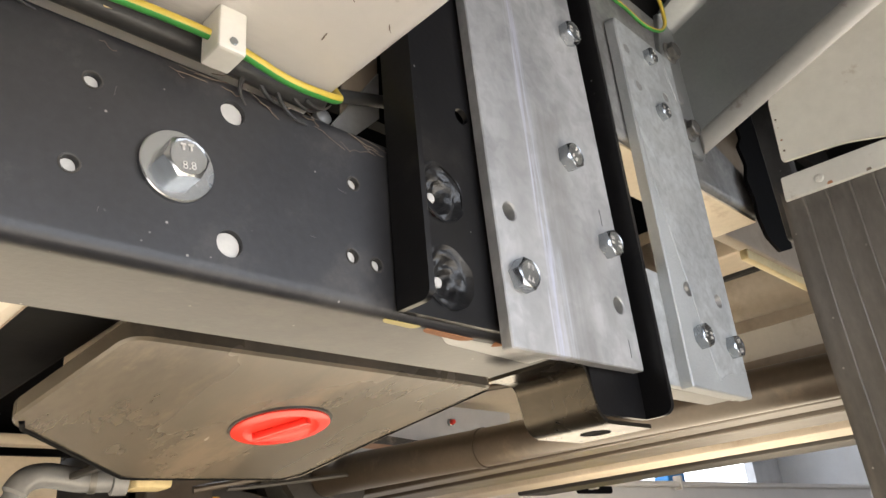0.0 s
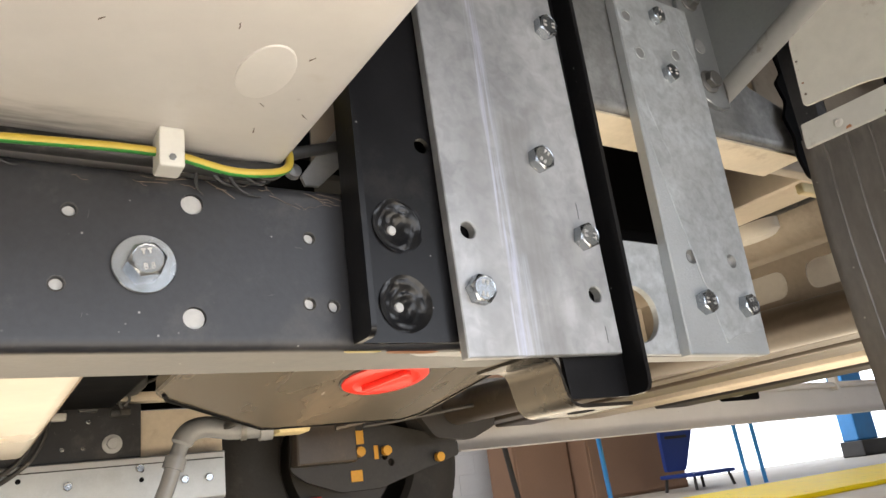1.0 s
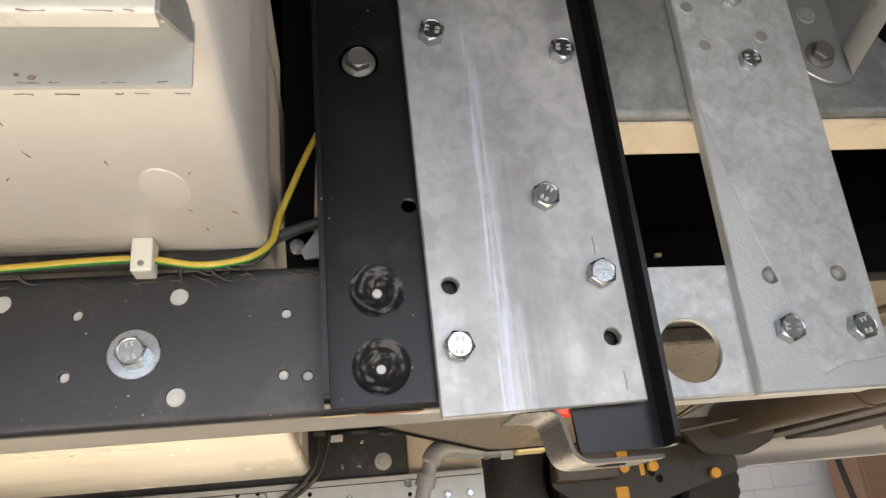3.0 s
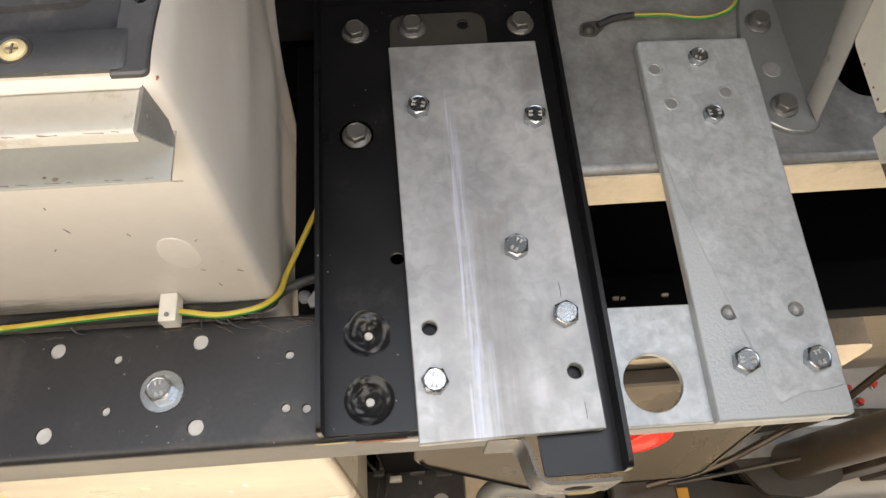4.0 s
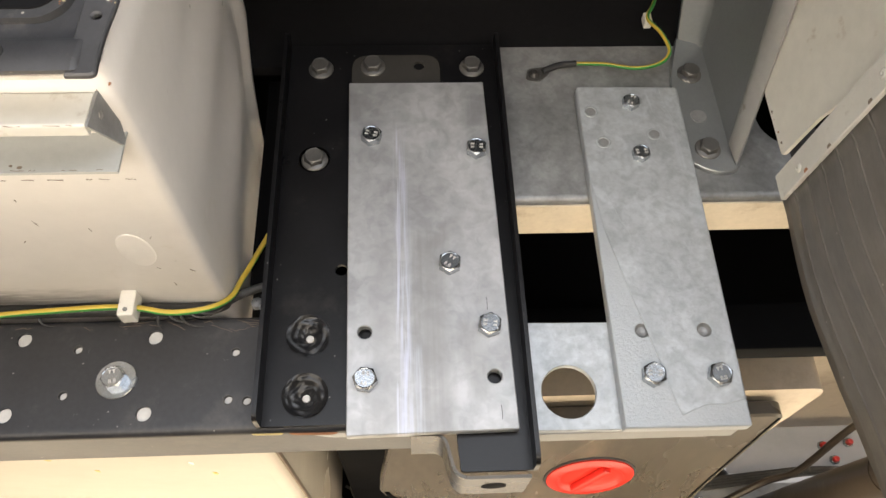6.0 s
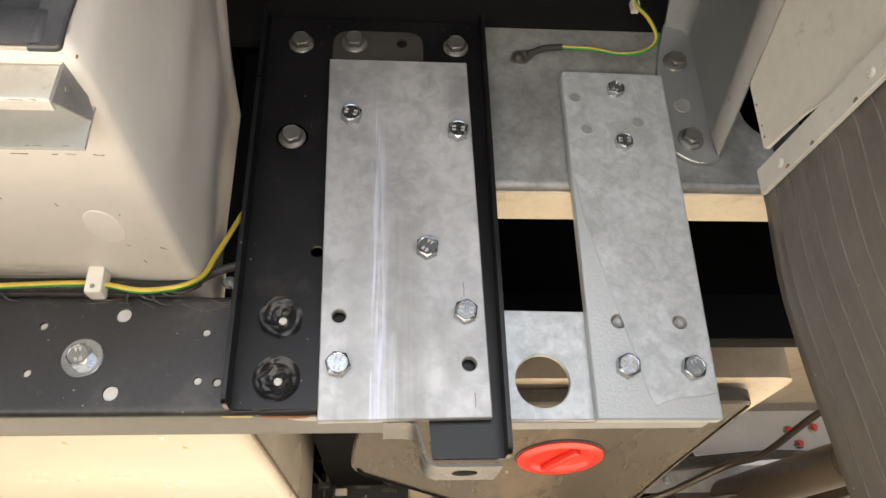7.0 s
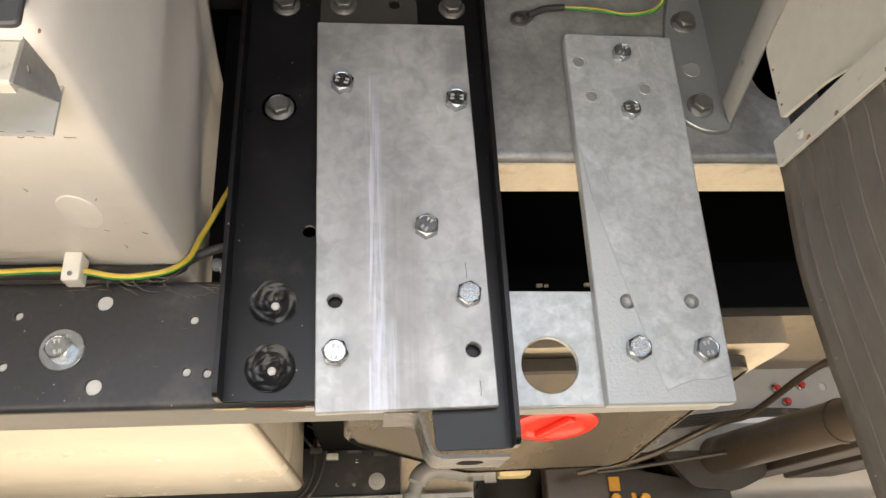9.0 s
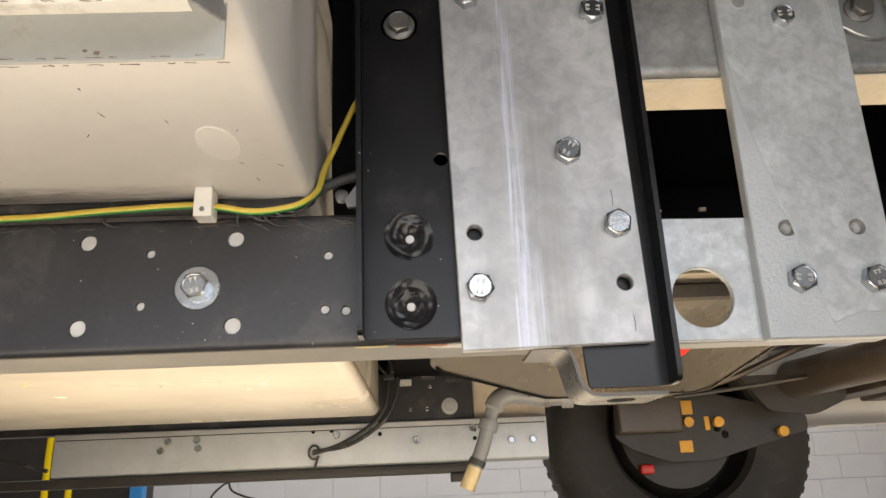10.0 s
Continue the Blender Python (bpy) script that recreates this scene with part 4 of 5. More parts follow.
# Black strip added to fill the dark gap between arm and panel.
thing("black_gap_strip", box(box(bmesh.new(), 0.79, 0.81, 0.19, 0.215, 0.70, 0.95, 0.003), 0.764, 0.792, 0.195, 0.21, 0.925, 0.945, 0.002), BLACK, "added black strip filling the dark gap by the splash panel", "stay")

# Near-black sheet with an uneven edge over the cross member's end.
jagged = [(0.868, 0.742), (0.90, 0.730), (0.945, 0.745), (0.960, 0.960), (0.885, 0.965), (0.880, 0.925), (0.868, 0.912), (0.874, 0.880), (0.856, 0.862), (0.866, 0.838), (0.852, 0.815), (0.862, 0.790), (0.858, 0.765)]
thing("jagged_sheet", sheet(bmesh.new(), rounded(jagged, 0.004, 3), [], facing(0.258), 0.004), BLACK_PANEL_SHADE, "jagged-edged black sheet at the cross member end", "rubber sheet")

# ---- cream locker over the rail ----
vb = bmesh.new()
grid = []
levels = [(-1.6, 0.672), (-0.6, 0.672), (0.0, 0.672), (0.16, 0.672), (0.226, 0.672), (0.2318, 0.6724), (0.2345, 0.6740), (0.2356, 0.677), (0.2358, 0.70), (0.236, 0.73), (0.236, 0.78), (0.2355, 0.84), (0.2352, 0.87), (0.235, 0.90), (0.2348, 0.945), (0.2345, 0.982), (0.2342, 1.01), (0.234, 1.05), (0.233, 1.15), (0.232, 1.25)]
rear = [(0.672, 0.60), (0.73, 0.60), (0.80, 0.58), (0.87, 0.50), (0.90, 0.43), (0.945, 0.335), (0.982, 0.245), (1.01, 0.175), (1.05, 0.10), (1.15, 0.03), (1.25, 0.0)]
for x, z in levels:
    y1 = float(np.interp(z, [p for p, _ in rear], [q for _, q in rear]))
    row = []
    for i in range(25):
        t = 1 - (1 - i / 24) ** 1.4
        y = -0.050 + t * (y1 + 0.050)
        side = min(max((z - 0.69) / 0.1, 0), 1)
        wave = side * 1.7 * (0.0022 * math.sin(y * 55 + z * 9) + 0.003 * math.exp(-((y1 - y - 0.07) / 0.02) ** 2) - 0.004 * math.exp(-((y1 - y - 0.11) / 0.03) ** 2))
        tuck = 0.25 * max(0.0, y - y1 + 0.05) ** 2 / 0.05
        row.append(vb.verts.new((x - (0.003 if x > 0.2 else 0) + wave - (tuck if x > 0.2 else 0), y, z)))
    row.append(vb.verts.new((x - 0.03, y1 + 0.012, z)))
    grid.append(row)
for p, q in zip(grid, grid[1:]):
    for i in range(len(p) - 1):
        vb.faces.new((p[i], p[i + 1], q[i + 1], q[i]))
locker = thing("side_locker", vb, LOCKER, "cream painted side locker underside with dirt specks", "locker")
sol = locker.modifiers.new("thickness", "SOLIDIFY")
sol.thickness, sol.offset = 0.003, -1
part("front_face", sheet(bmesh.new(), [(-1.6, 0.664), (0.2295, 0.664), (0.2325, 0.70), (0.229, 1.25), (-1.6, 1.25)], [], facing(-0.0515), 0.003), CREAM_DIRTY, locker, "whitish front face")
db = bmesh.new()
lathe(db, [(0.021, 0.0), (0.0205, 0.0008), (0.0185, 0.0012), (0.00005, 0.0009)], pose(0.186, 0.160, 0.6690, 180, 0, 0) @ Matrix.Diagonal((0.68, 1.25, 1, 1)), 30)
part("whitish_disc", db, SPOT, locker, "round whitish spot")

rnd = random.Random(11)
for x, y, n in ((0.125, 0.115, 0.008), (0.105, 0.143, 0.004), (0.162, 0.126, 0.005), (0.204, 0.140, 0.004), (0.195, 0.192, 0.004), (0.192, 0.168, 0.003), (0.222, 0.197, 0.006),
                (0.226, -0.030, 0.009), (0.209, -0.007, 0.004), (0.125, 0.084, 0.003), (0.200, 0.222, 0.005), (0.04, 0.09, 0.005), (-0.02, 0.15, 0.006), (-0.08, 0.06, 0.004)):
    a = rnd.uniform(0.6, 2.2)
    pts = [Vector((x + n * (k / 4 - 0.5) * math.cos(a) + rnd.uniform(-0.0002, 0.0002), y + n * (k / 4 - 0.5) * math.sin(a) + rnd.uniform(-0.0002, 0.0002), 0.6688)) for k in range(5)]
    part("dirt_mark", sweep(bmesh.new(), pts, [rnd.uniform(0.00012, 0.00042) for _ in pts], 6), GRIME, locker, "small brown dirt mark")

sg = bmesh.new()
extrude(sg, thick(bend([(0.0072, 0.6715), (0.0060, 0.6650), (0.0060, 0.6380)], 0.003), 0.0022), sideways(-1.6), 1.8306)
st = thing("edge_strip", sg, EDGE_STEEL, "galvanised strip along the locker edge with rust spots", "strip")
rnd = random.Random(29)
for k in range(9):
    x, z, n = rnd.uniform(-0.05, 0.222), rnd.choice((0.6415, 0.643, 0.661, 0.664)), rnd.uniform(0.0008, 0.0026)
    spot = sheet(bmesh.new(), rounded([(x, z), (x + n, z - n * 0.3), (x + n * 1.4, z + n * 0.5), (x + n * 0.4, z + n * 0.7)], n * 0.25, 2), [], facing(0.0057), 0.0004)
    part("rust_spot", spot, GRIME, st, "small rust spot")
wa = bmesh.new()
extrude(wa, rounded([(-0.0355, 0.6408), (-0.026, 0.6408), (-0.026, 0.668), (-0.0335, 0.668)], [0.002, 0.001, 0.002, 0.002], 3), sideways(-1.6), 1.8255)
angle = thing("white_angle", wa, PAINTED, "chipped white painted angle along the locker edge", "angle")
eb = sheet(bmesh.new(), rounded([(-0.0345, 0.6410), (-0.0315, 0.6835), (-0.018, 0.678), (0.0062, 0.6640), (0.0062, 0.6585)], [0.001, 0.002, 0.006, 0.002, 0.001]), [circle(-0.0245, 0.6575, 0.0026, 12)], Matrix(((0.10, 0, 1, 0.2287), (1, 0, 0, 0), (0, 1, 0, 0), (0, 0, 0, 1))), 0.0018)
part("end_cap", eb, GALV_OLD, angle, "grey end cap with a small hole")

rnd = random.Random(23)
for y, z, label in ((0.0580, 0.6686, "rusty dirt line under the strip"), (-0.0352, 0.6412, "rusty dirt line under the angle"), (0.0058, 0.6395, "rusty lower edge of the strip")):
    rust = bmesh.new()
    x = -0.2
    while x < 0.222:
        n = rnd.uniform(0.003, 0.012)
        sweep(rust, [Vector((x + n * k / 3, y + rnd.uniform(-0.0006, 0.0006), z)) for k in range(4)], [rnd.uniform(0.00012, 0.00034) for _ in range(4)], 5)
        x += n + rnd.uniform(0.002, 0.016)
    part("rust_line", rust, GRIME, angle, label)
seal_b = bmesh.new()
sweep(seal_b, [Vector((-0.4 + 0.0217 * k, -0.0548 + rnd.uniform(-0.0005, 0.0005), 0.6660 + rnd.uniform(-0.0006, 0.0006))) for k in range(30)], [rnd.uniform(0.0008, 0.0022) for _ in range(30)], 6)
thing("sealant_line", seal_b, BLACK_CABLE, "dark brown sealant along the lamp housing", "sealant")
squiggle = glide([(0.2338, -0.047, 0.6765), (0.2338, -0.041, 0.681), (0.2338, -0.036, 0.6815), (0.2338, -0.034, 0.677), (0.2338, -0.035, 0.672)], 5)
part("rust_mark", sweep(bmesh.new(), squiggle, [0.0004 + 0.0009 * abs(math.sin(k * 0.9)) for k in range(len(squiggle))], 6), RUST, locker, "curled brown rust mark")
hb = bmesh.new()
face = [(-0.0525, 0.6660), (-0.0690, 0.6490), (-0.0735, 0.6475), (-0.0748, 0.6530), (-0.0735, 0.6700), (-0.0715, 0.6725), (-0.0670, 0.6770), (-0.0655, 0.6900), (-0.0650, 0.7000), (-0.0640, 0.92), (-0.0525, 0.92)]
extrude(hb, face, sideways(-0.40), 0.6355)
bmesh.ops.bevel(hb, geom=[e for e in hb.edges if abs(e.verts[0].co.x - e.verts[1].co.x) < 1e-6 and e.verts[0].co.x > 0.2], offset=0.004, segments=3, affect="EDGES", profile=0.5)
housing = thing("lamp_housing", hb, HOUSING, "scuffed black plastic lamp housing on the locker", "housing")
flange_b = bmesh.new()
edge_x = [(0.228, 0.6455), (0.2445, 0.6455), (0.2438, 0.661), (0.2448, 0.681), (0.2470, 0.700), (0.2470, 0.728), (0.244, 0.92), (0.228, 0.92)]
sheet(flange_b, rounded(edge_x, [0, 0.004, 0.006, 0.01, 0.008, 0.01, 0, 0]), [circle(0.2375, 0.689, 0.0026, 14)], facing(-0.0725), 0.0035, 0.0010)
part("side_flange", flange_b, HOUSING, housing, "worn side flange with a slot")
rh = bmesh.new()
ring = [(-0.35, 0.690), (0.183, 0.690), (0.2065, 0.6905), (0.217, 0.701), (0.2215, 0.725), (0.2215, 0.90), (-0.35, 0.90)]
extrude(rh, rounded(ring, [0, 0.004, 0.006, 0.006, 0.01, 0.01, 0]), facing(-0.0700), 0.008)
cover = part("raised_cover", rh, HOUSING, housing, "raised black cover")
dish = [(-0.34, 0.697), (0.178, 0.697), (0.203, 0.697), (0.2115, 0.706), (0.2150, 0.727), (0.2150, 0.89), (-0.34, 0.89)]
part("glossy_face", extrude(bmesh.new(), rounded(dish, [0, 0.004, 0.006, 0.006, 0.01, 0.01, 0]), facing(-0.0712), 0.003), BLACK_GLOSS, cover, "smooth dark face of the cover")
rnd = random.Random(12)
for k in range(46):
    x, z = (rnd.gauss(0.214, 0.003), rnd.uniform(0.699, 0.745)) if k < 26 else (rnd.gauss(0.2440, 0.0014), rnd.uniform(0.685, 0.745))
    y, n = (-0.0716 if k < 26 else -0.0728), rnd.uniform(0.0003, 0.0012)
    flake = sheet(bmesh.new(), [(x - n, z), (x, z - n * 0.6), (x + n * 0.8, z + n * 0.2), (x + n * 0.1, z + n)], [], facing(y), 0.0003)
    part("paint_flake", flake, (PAINTED, RUST, BRASS)[k % 3], housing, "flake of old paint")
for x in (0.186, 0.03):
    sc = bmesh.new()
    lathe(sc, [(0.0062, 0), (0.0058, 0.0015), (0.0035, 0.0025), (0.0028, 0.0015), (0.0003, 0.0015)], pose(x, -0.0740, 0.6595, 90, 0, 0), 18)
    screw = part("screw", sc, BRASS, housing, "yellowed cross-head screw")
    part("slot", box(box(bmesh.new(), x - 0.0026, x + 0.0026, -0.0764, -0.0758, 0.6591, 0.6599), x - 0.0004, x + 0.0004, -0.0764, -0.0758, 0.6569, 0.6621), GRIME, screw)
    seat = bmesh.new()
    lathe(seat, [(0.0085, 0.0), (0.0080, 0.0008), (0.0066, 0.0004)], pose(x, -0.0742, 0.6595, 90, 0, 0), 20)
    part("screw_seat", seat, BLACK_CABLE, housing, "dark ring round a screw")

rnd = random.Random(4)
lint = bmesh.new()
for i in range(28):
    x = rnd.gauss(0.185, 0.055) if i % 2 else rnd.uniform(-0.05, 0.26)
    z = 0.6535 - abs(rnd.gauss(0, 0.006))
    a = rnd.uniform(-0.7, 0.3)
    n = rnd.uniform(0.006, 0.022)
    pts = [Vector((x + n * k / 4 * math.cos(a), RAIL_Y - 0.0006 - 0.0006 * math.sin(k * 1.5), z + n * k / 4 * math.sin(a) + rnd.uniform(-0.0008, 0.0008))) for k in range(5)]
    sweep(lint, pts, rnd.uniform(0.00012, 0.00032), 4)
thing("lint", lint, GRIME, "brown lint and grime clinging to the top of the rail", "lint", kind="stuff")
rnd = random.Random(19)
for x, z, w, n in ((0.186, 0.655, -0.9, 0.020), (0.196, 0.655, -1.15, 0.024), (0.206, 0.656, -0.7, 0.018), (0.176, 0.654, -1.9, 0.013), (0.214, 0.657, -0.35, 0.022), (0.068, 0.654, -1.1, 0.014)):
    curl = glide([(x + n * t * math.cos(w + 0.7 * t), RAIL_Y - 0.0012 - 0.004 * (1 - t), z + n * t * math.sin(w + 0.7 * t)) for t in (0, 0.25, 0.5, 0.75, 1.0)], 4)
    thing("tape_end", sweep(bmesh.new(), curl, [0.0016 * (1 - 0.8 * k / len(curl)) for k in range(len(curl))], 6), BLACK_CABLE, "dirty loose tape end hanging from the cable run", "tape", "tape ends")
gr = sheet(bmesh.new(), rounded([(0.105, 0.6585), (0.118, 0.6605), (0.128, 0.6585), (0.130, 0.6615), (0.112, 0.6635), (0.104, 0.6615)], 0.0012), [], facing(0.2555), 0.002)
thing("sealant_blob", gr, BRASS, "yellowed sealant blob on the conduit", "sealant")
# cable run on top of the rail
seal = thing("conduit", sweep(bmesh.new(), glide([(-1.6, 0.262, 0.664), (-0.5, 0.262, 0.664), (-0.2, 0.262, 0.664), (-0.06, 0.262, 0.664), (0.0, 0.262, 0.6635), (0.06, 0.262, 0.663), (0.15, 0.260, 0.662), (0.20, 0.260, 0.660), (0.226, 0.268, 0.667), (0.240, 0.282, 0.684), (0.256, 0.284, 0.692), (0.274, 0.285, 0.698), (0.300, 0.285, 0.706)]), [0.0065] * 68 + [0.0044] * 29, 12), BLACK_CABLE,
             "dusty black cable conduit along the rail", "conduit")
earth_cable([(-1.6, 0.246, 0.648), (-0.5, 0.246, 0.648), (-0.25, 0.246, 0.649), (-0.10, 0.246, 0.6505), (-0.03, 0.246, 0.6513), (0.022, 0.246, 0.652), (0.075, 0.245, 0.655), (0.148, 0.242, 0.6565), (0.19, 0.242, 0.650), (0.216, 0.245, 0.653), (0.231, 0.252, 0.661), (0.2398, 0.266, 0.677), (0.2430, 0.280, 0.700), (0.2505, 0.287, 0.7235), (0.267, 0.291, 0.765), (0.29, 0.291, 0.81)],
            0.0028, "green and yellow earth cable clipped along the chassis rail")
cable_clip(0.1555, 0.238, 0.6565, 1.0)
thing("brown_panel", sheet(bmesh.new(), [(0.2740, 0.7860), (0.3050, 0.7900), (0.3010, 0.7240), (0.2690, 0.6900)], [], facing(0.297), 0.002), BROWN_STEEL, "brown dusty panel behind the mounting channel", "panel")
thing("brace", sheet(bmesh.new(), [(0.2590, 0.6780), (0.3000, 0.7350), (0.2980, 0.6970), (0.2730, 0.6720), (0.2620, 0.6710)], [], facing(0.2935), 0.003), GALV_OLD, "grey steel brace behind the mounting channel", "brace")
cl = bmesh.new()
extrude(cl, rounded([(0.246, 0.668), (0.285, 0.668), (0.285, 0.716), (0.266, 0.720), (0.258, 0.742), (0.248, 0.746), (0.244, 0.715)], 0.003), facing(0.33), 0.03)
cn = thing("connector", cl, BLACK_GLOSS, "black plastic connector behind the rail", "connector")
capb = bmesh.new()
lathe(capb, [(0.0060, 0.0), (0.0058, 0.005), (0.003, 0.007), (0.0004, 0.0072)], pose(0.256, 0.303, 0.684, 80, 0, 0), 18)
part("cap", capb, PIPE, cn, "grey cap")

# ---- underside beyond the rail ----
cream = thing("cream_tank", box(bmesh.new(), -1.7, 0.195, 0.47, 1.87, 0.64, 0.95, 0.02, 3), PEACH, "glossy cream underfloor tank", "tank")

part("end_seam", box(bmesh.new(), 0.1955, 0.199, 0.50, 1.85, 0.655, 0.664, 0.001), GRIME, cream, "dark brown seam along the tank end")
rnd = random.Random(9)
for k in range(9):
    x, y, n = rnd.uniform(-0.45, 0.15), rnd.uniform(0.75, 1.7), rnd.uniform(0.004, 0.010)
    drip = sheet(bmesh.new(), rounded([(x, y), (x + n, y + n * 0.4), (x + n * 0.8, y + n * 2.5), (x + n * 0.1, y + n * 2)], n * 0.3, 2), [], flat(0.6394), 0.0005)
    part("drip_mark", drip, (MARK, SPOT, YELLOW_CABLE)[k % 3], cream, "small dried drip")

TILT_Z = 0.16


def under(z):
    """u along x, v along y, on the sloping underside of the waste tank."""
    return Matrix(((1, 0, 0, 0), (0, 1, 0, 0), (0, -TILT_Z, 1, z), (0, 0, 0, 1)))


kb = bmesh.new()
shape = rounded([(0.375, 0.86), (0.335, 1.17), (0.61, 1.43), (0.99, 1.42), (1.015, 1.15), (1.055, 0.86)], [0.03, 0.03, 0.03, 0.05, 0.05, 0.03])
sheet(kb, shape, [], under(0.85), 0.026, 0.004)
tank = thing("waste_tank", kb, TANK, "grey-brown plastic waste tank with a red lid", "tank")
shape2 = rounded([(0.42, 0.84), (0.40, 1.18), (0.62, 1.42), (0.985, 1.42), (1.06, 1.10), (1.13, 0.84)], 0.03)
part("upper_body", sheet(bmesh.new(), shape2, [], under(0.886), 0.20), BEIGE, tank, "beige upper half of the tank")
part("seam", sheet(bmesh.new(), rounded([(0.44, 0.88), (0.43, 1.15), (0.63, 1.39), (0.96, 1.38), (1.0, 1.10), (1.04, 0.88)], 0.03), [], under(0.876), 0.010), BLACK_PANEL_SHADE, tank, "dark seam between the halves")
rim = [Vector((x, y, 0.85 - TILT_Z * y - 0.001)) for x, y in ((0.352, 1.158), (0.362, 1.186), (0.604, 1.409), (0.635, 1.416), (0.945, 1.407), (0.978, 1.37), (1.002, 1.15), (1.042, 0.87))]
part("rim", sweep(bmesh.new(), rim, [0.0042, 0.0042, 0.0034, 0.0022, 0.0016, 0.0016, 0.0016, 0.0016], 8), BLACK_PANEL_SHADE, tank, "dark rim of the tank")
normal_tilt = math.degrees(math.atan(TILT_Z))
lid_at = pose(0.752, 1.105, 0.85 - TILT_Z * 1.105, 180 - normal_tilt, 0, 0)
lid_b = bmesh.new()
lathe(lid_b, [(0.086, -0.002), (0.086, 0.006), (0.080, 0.009), (0.066, 0.010), (0.062, 0.004), (0.056, 0.002), (0.0005, 0.002)], lid_at, 44)
lid = part("lid", lid_b, RED, tank, "red plastic screw lid")
grip = bmesh.new()
box(grip, -0.055, 0.055, -0.009, 0.009, 0.001, 0.015, 0.004)
bmesh.ops.transform(grip, matrix=lid_at @ pose(0, 0, 0, 0, 0, 62), verts=grip.verts)
part("grip", grip, RED, lid)
ring_b = bmesh.new()
lathe(ring_b, [(0.091, -0.001), (0.090, 0.003), (0.0865, 0.003), (0.0865, -0.001)], lid_at, 44)
part("gasket", ring_b, BLACK_CABLE, lid, "black gasket")
# Black box put in place of the shade between the tanks.
thing("dark_gap_box", box(bmesh.new(), 0.240, 0.40, 0.45, 1.95, 0.76, 1.0, 0.01), BLACK_PANEL_SHADE, "black box standing in for the shaded gap between the two tanks", "duct")
thing("black_beam", box(bmesh.new(), 0.2, 1.14, 0.58, 0.62, 0.728, 0.80, 0.004), BLACK_PANEL_SHADE, "black steel beam under the floor", "beam")

rnd = random.Random(3)
for k in range(5):
    x, n = rnd.uniform(0.50, 1.0), rnd.uniform(0.002, 0.006)
    thing("debris", box(bmesh.new(), x, x + n * 2, 0.574, 0.580, 0.762, 0.762 + n, 0.0008), FLANGE, "crumb of dried mud on the black beam", "debris", "mud crumbs")
pipe_run = thing("drain_pipe", sweep(bmesh.new(), glide([(0.70, 1.66, 0.655), (0.63, 1.68, 0.657), (0.565, 1.70, 0.668), (0.525, 1.70, 0.655), (0.503, 1.70, 0.615), (0.476, 1.70, 0.536), (0.452, 1.70, 0.48)]), [0.026 if k < 30 else 0.019 for k in range(49)], 16), PIPE, "grey plastic drain pipe with an elbow", "pipe")
part("hose_end", sweep(bmesh.new(), [Vector((0.453, 1.70, 0.484)), Vector((0.428, 1.70, 0.43))], 0.020, 14), BRASS, pipe_run, "pale hose end")
part("hanger", box(bmesh.new(), 0.60, 0.615, 1.40, 1.70, 0.655, 0.668, 0.002), DARK_STEEL, pipe_run, "dark steel hanger strap")
part("collar", sweep(bmesh.new(), [Vector((0.498, 1.70, 0.602)), Vector((0.489, 1.70, 0.575))], 0.0255, 16), PIPE, pipe_run, "grey pipe collar")
part("band", sweep(bmesh.new(), [Vector((0.462, 1.70, 0.503)), Vector((0.455, 1.70, 0.488))], 0.0225, 16), BLACK_CABLE, pipe_run, "black hose band")
vv = thing("valve", sweep(bmesh.new(), [Vector((0.685, 1.655, 0.655)), Vector((0.715, 1.65, 0.655))], 0.034, 16), PIPE, "grey pipe coupling with a pale valve", "valve")
part("body", box(bmesh.new(), 0.715, 0.80, 1.60, 1.67, 0.630, 0.680, 0.01), BRASS, vv, "pale yellow valve body")
part("clamp", sweep(bmesh.new(), [Vector((0.645, 1.675, 0.657)), Vector((0.658, 1.672, 0.657))], 0.030, 16), DULL, vv)

# Added black sheet; hides the far wall and stands for dark clutter.
thing("far_dark_backing", box(bmesh.new(), -2.5, 0.93, 2.07, 2.09, 0.77, 1.24), BLACK_PANEL_SHADE, "added black sheet standing in for dark clutter above the far rail", "panel", kind="structure")
far = thing("far_rail", box(bmesh.new(), -2.5, 0.476, 2.0, 2.05, 0.632, 0.778, 0.004), BLACK, "black chassis rail on the far side", "chassis rail")
PALE_BOLT = M12_WASHER.copy()
PALE_BOLT.materials[0] = GALV
bolt(far, 0.404, 2.0, 0.674, PALE_BOLT, 0, False, "bolt", "pale zinc bolt with a washer").scale = (1.4, 1.4, 1.4)
for x, z in ((0.285, 0.668), (0.345, 0.735), (0.335, 0.668)):
    b = bolt(far, x, 2.0, z, M10, 0, False)
    b.scale = (0.6, 0.6, 0.4)
thing("spacer_block", box(bmesh.new(), 0.478, 0.70, 2.02, 2.06, 0.632, 0.76, 0.003), BEIGE, "beige painted spacer block on the far rail", "block")
fs = bmesh.new()
extrude(fs, thick(bend([(2.03, 0.634), (1.985, 0.634), (1.985, 0.512), (2.01, 0.505)], 0.006), 0.004), sideways(-0.775), 1.47)
fstrip = thing("far_bracket", fs, GALV_BLUE, "long galvanised bracket bolted along the far rail", "bracket")
part("upper_fold", box(bmesh.new(), -0.770, 0.690, 1.9815, 1.9848, 0.617, 0.631, 0.0012), GALV, fstrip, "bright folded upper edge")
part("dark_line", box(bmesh.new(), -0.770, 0.690, 1.9835, 1.9848, 0.6135, 0.6165), TONGUE, fstrip, "dark line under the fold")
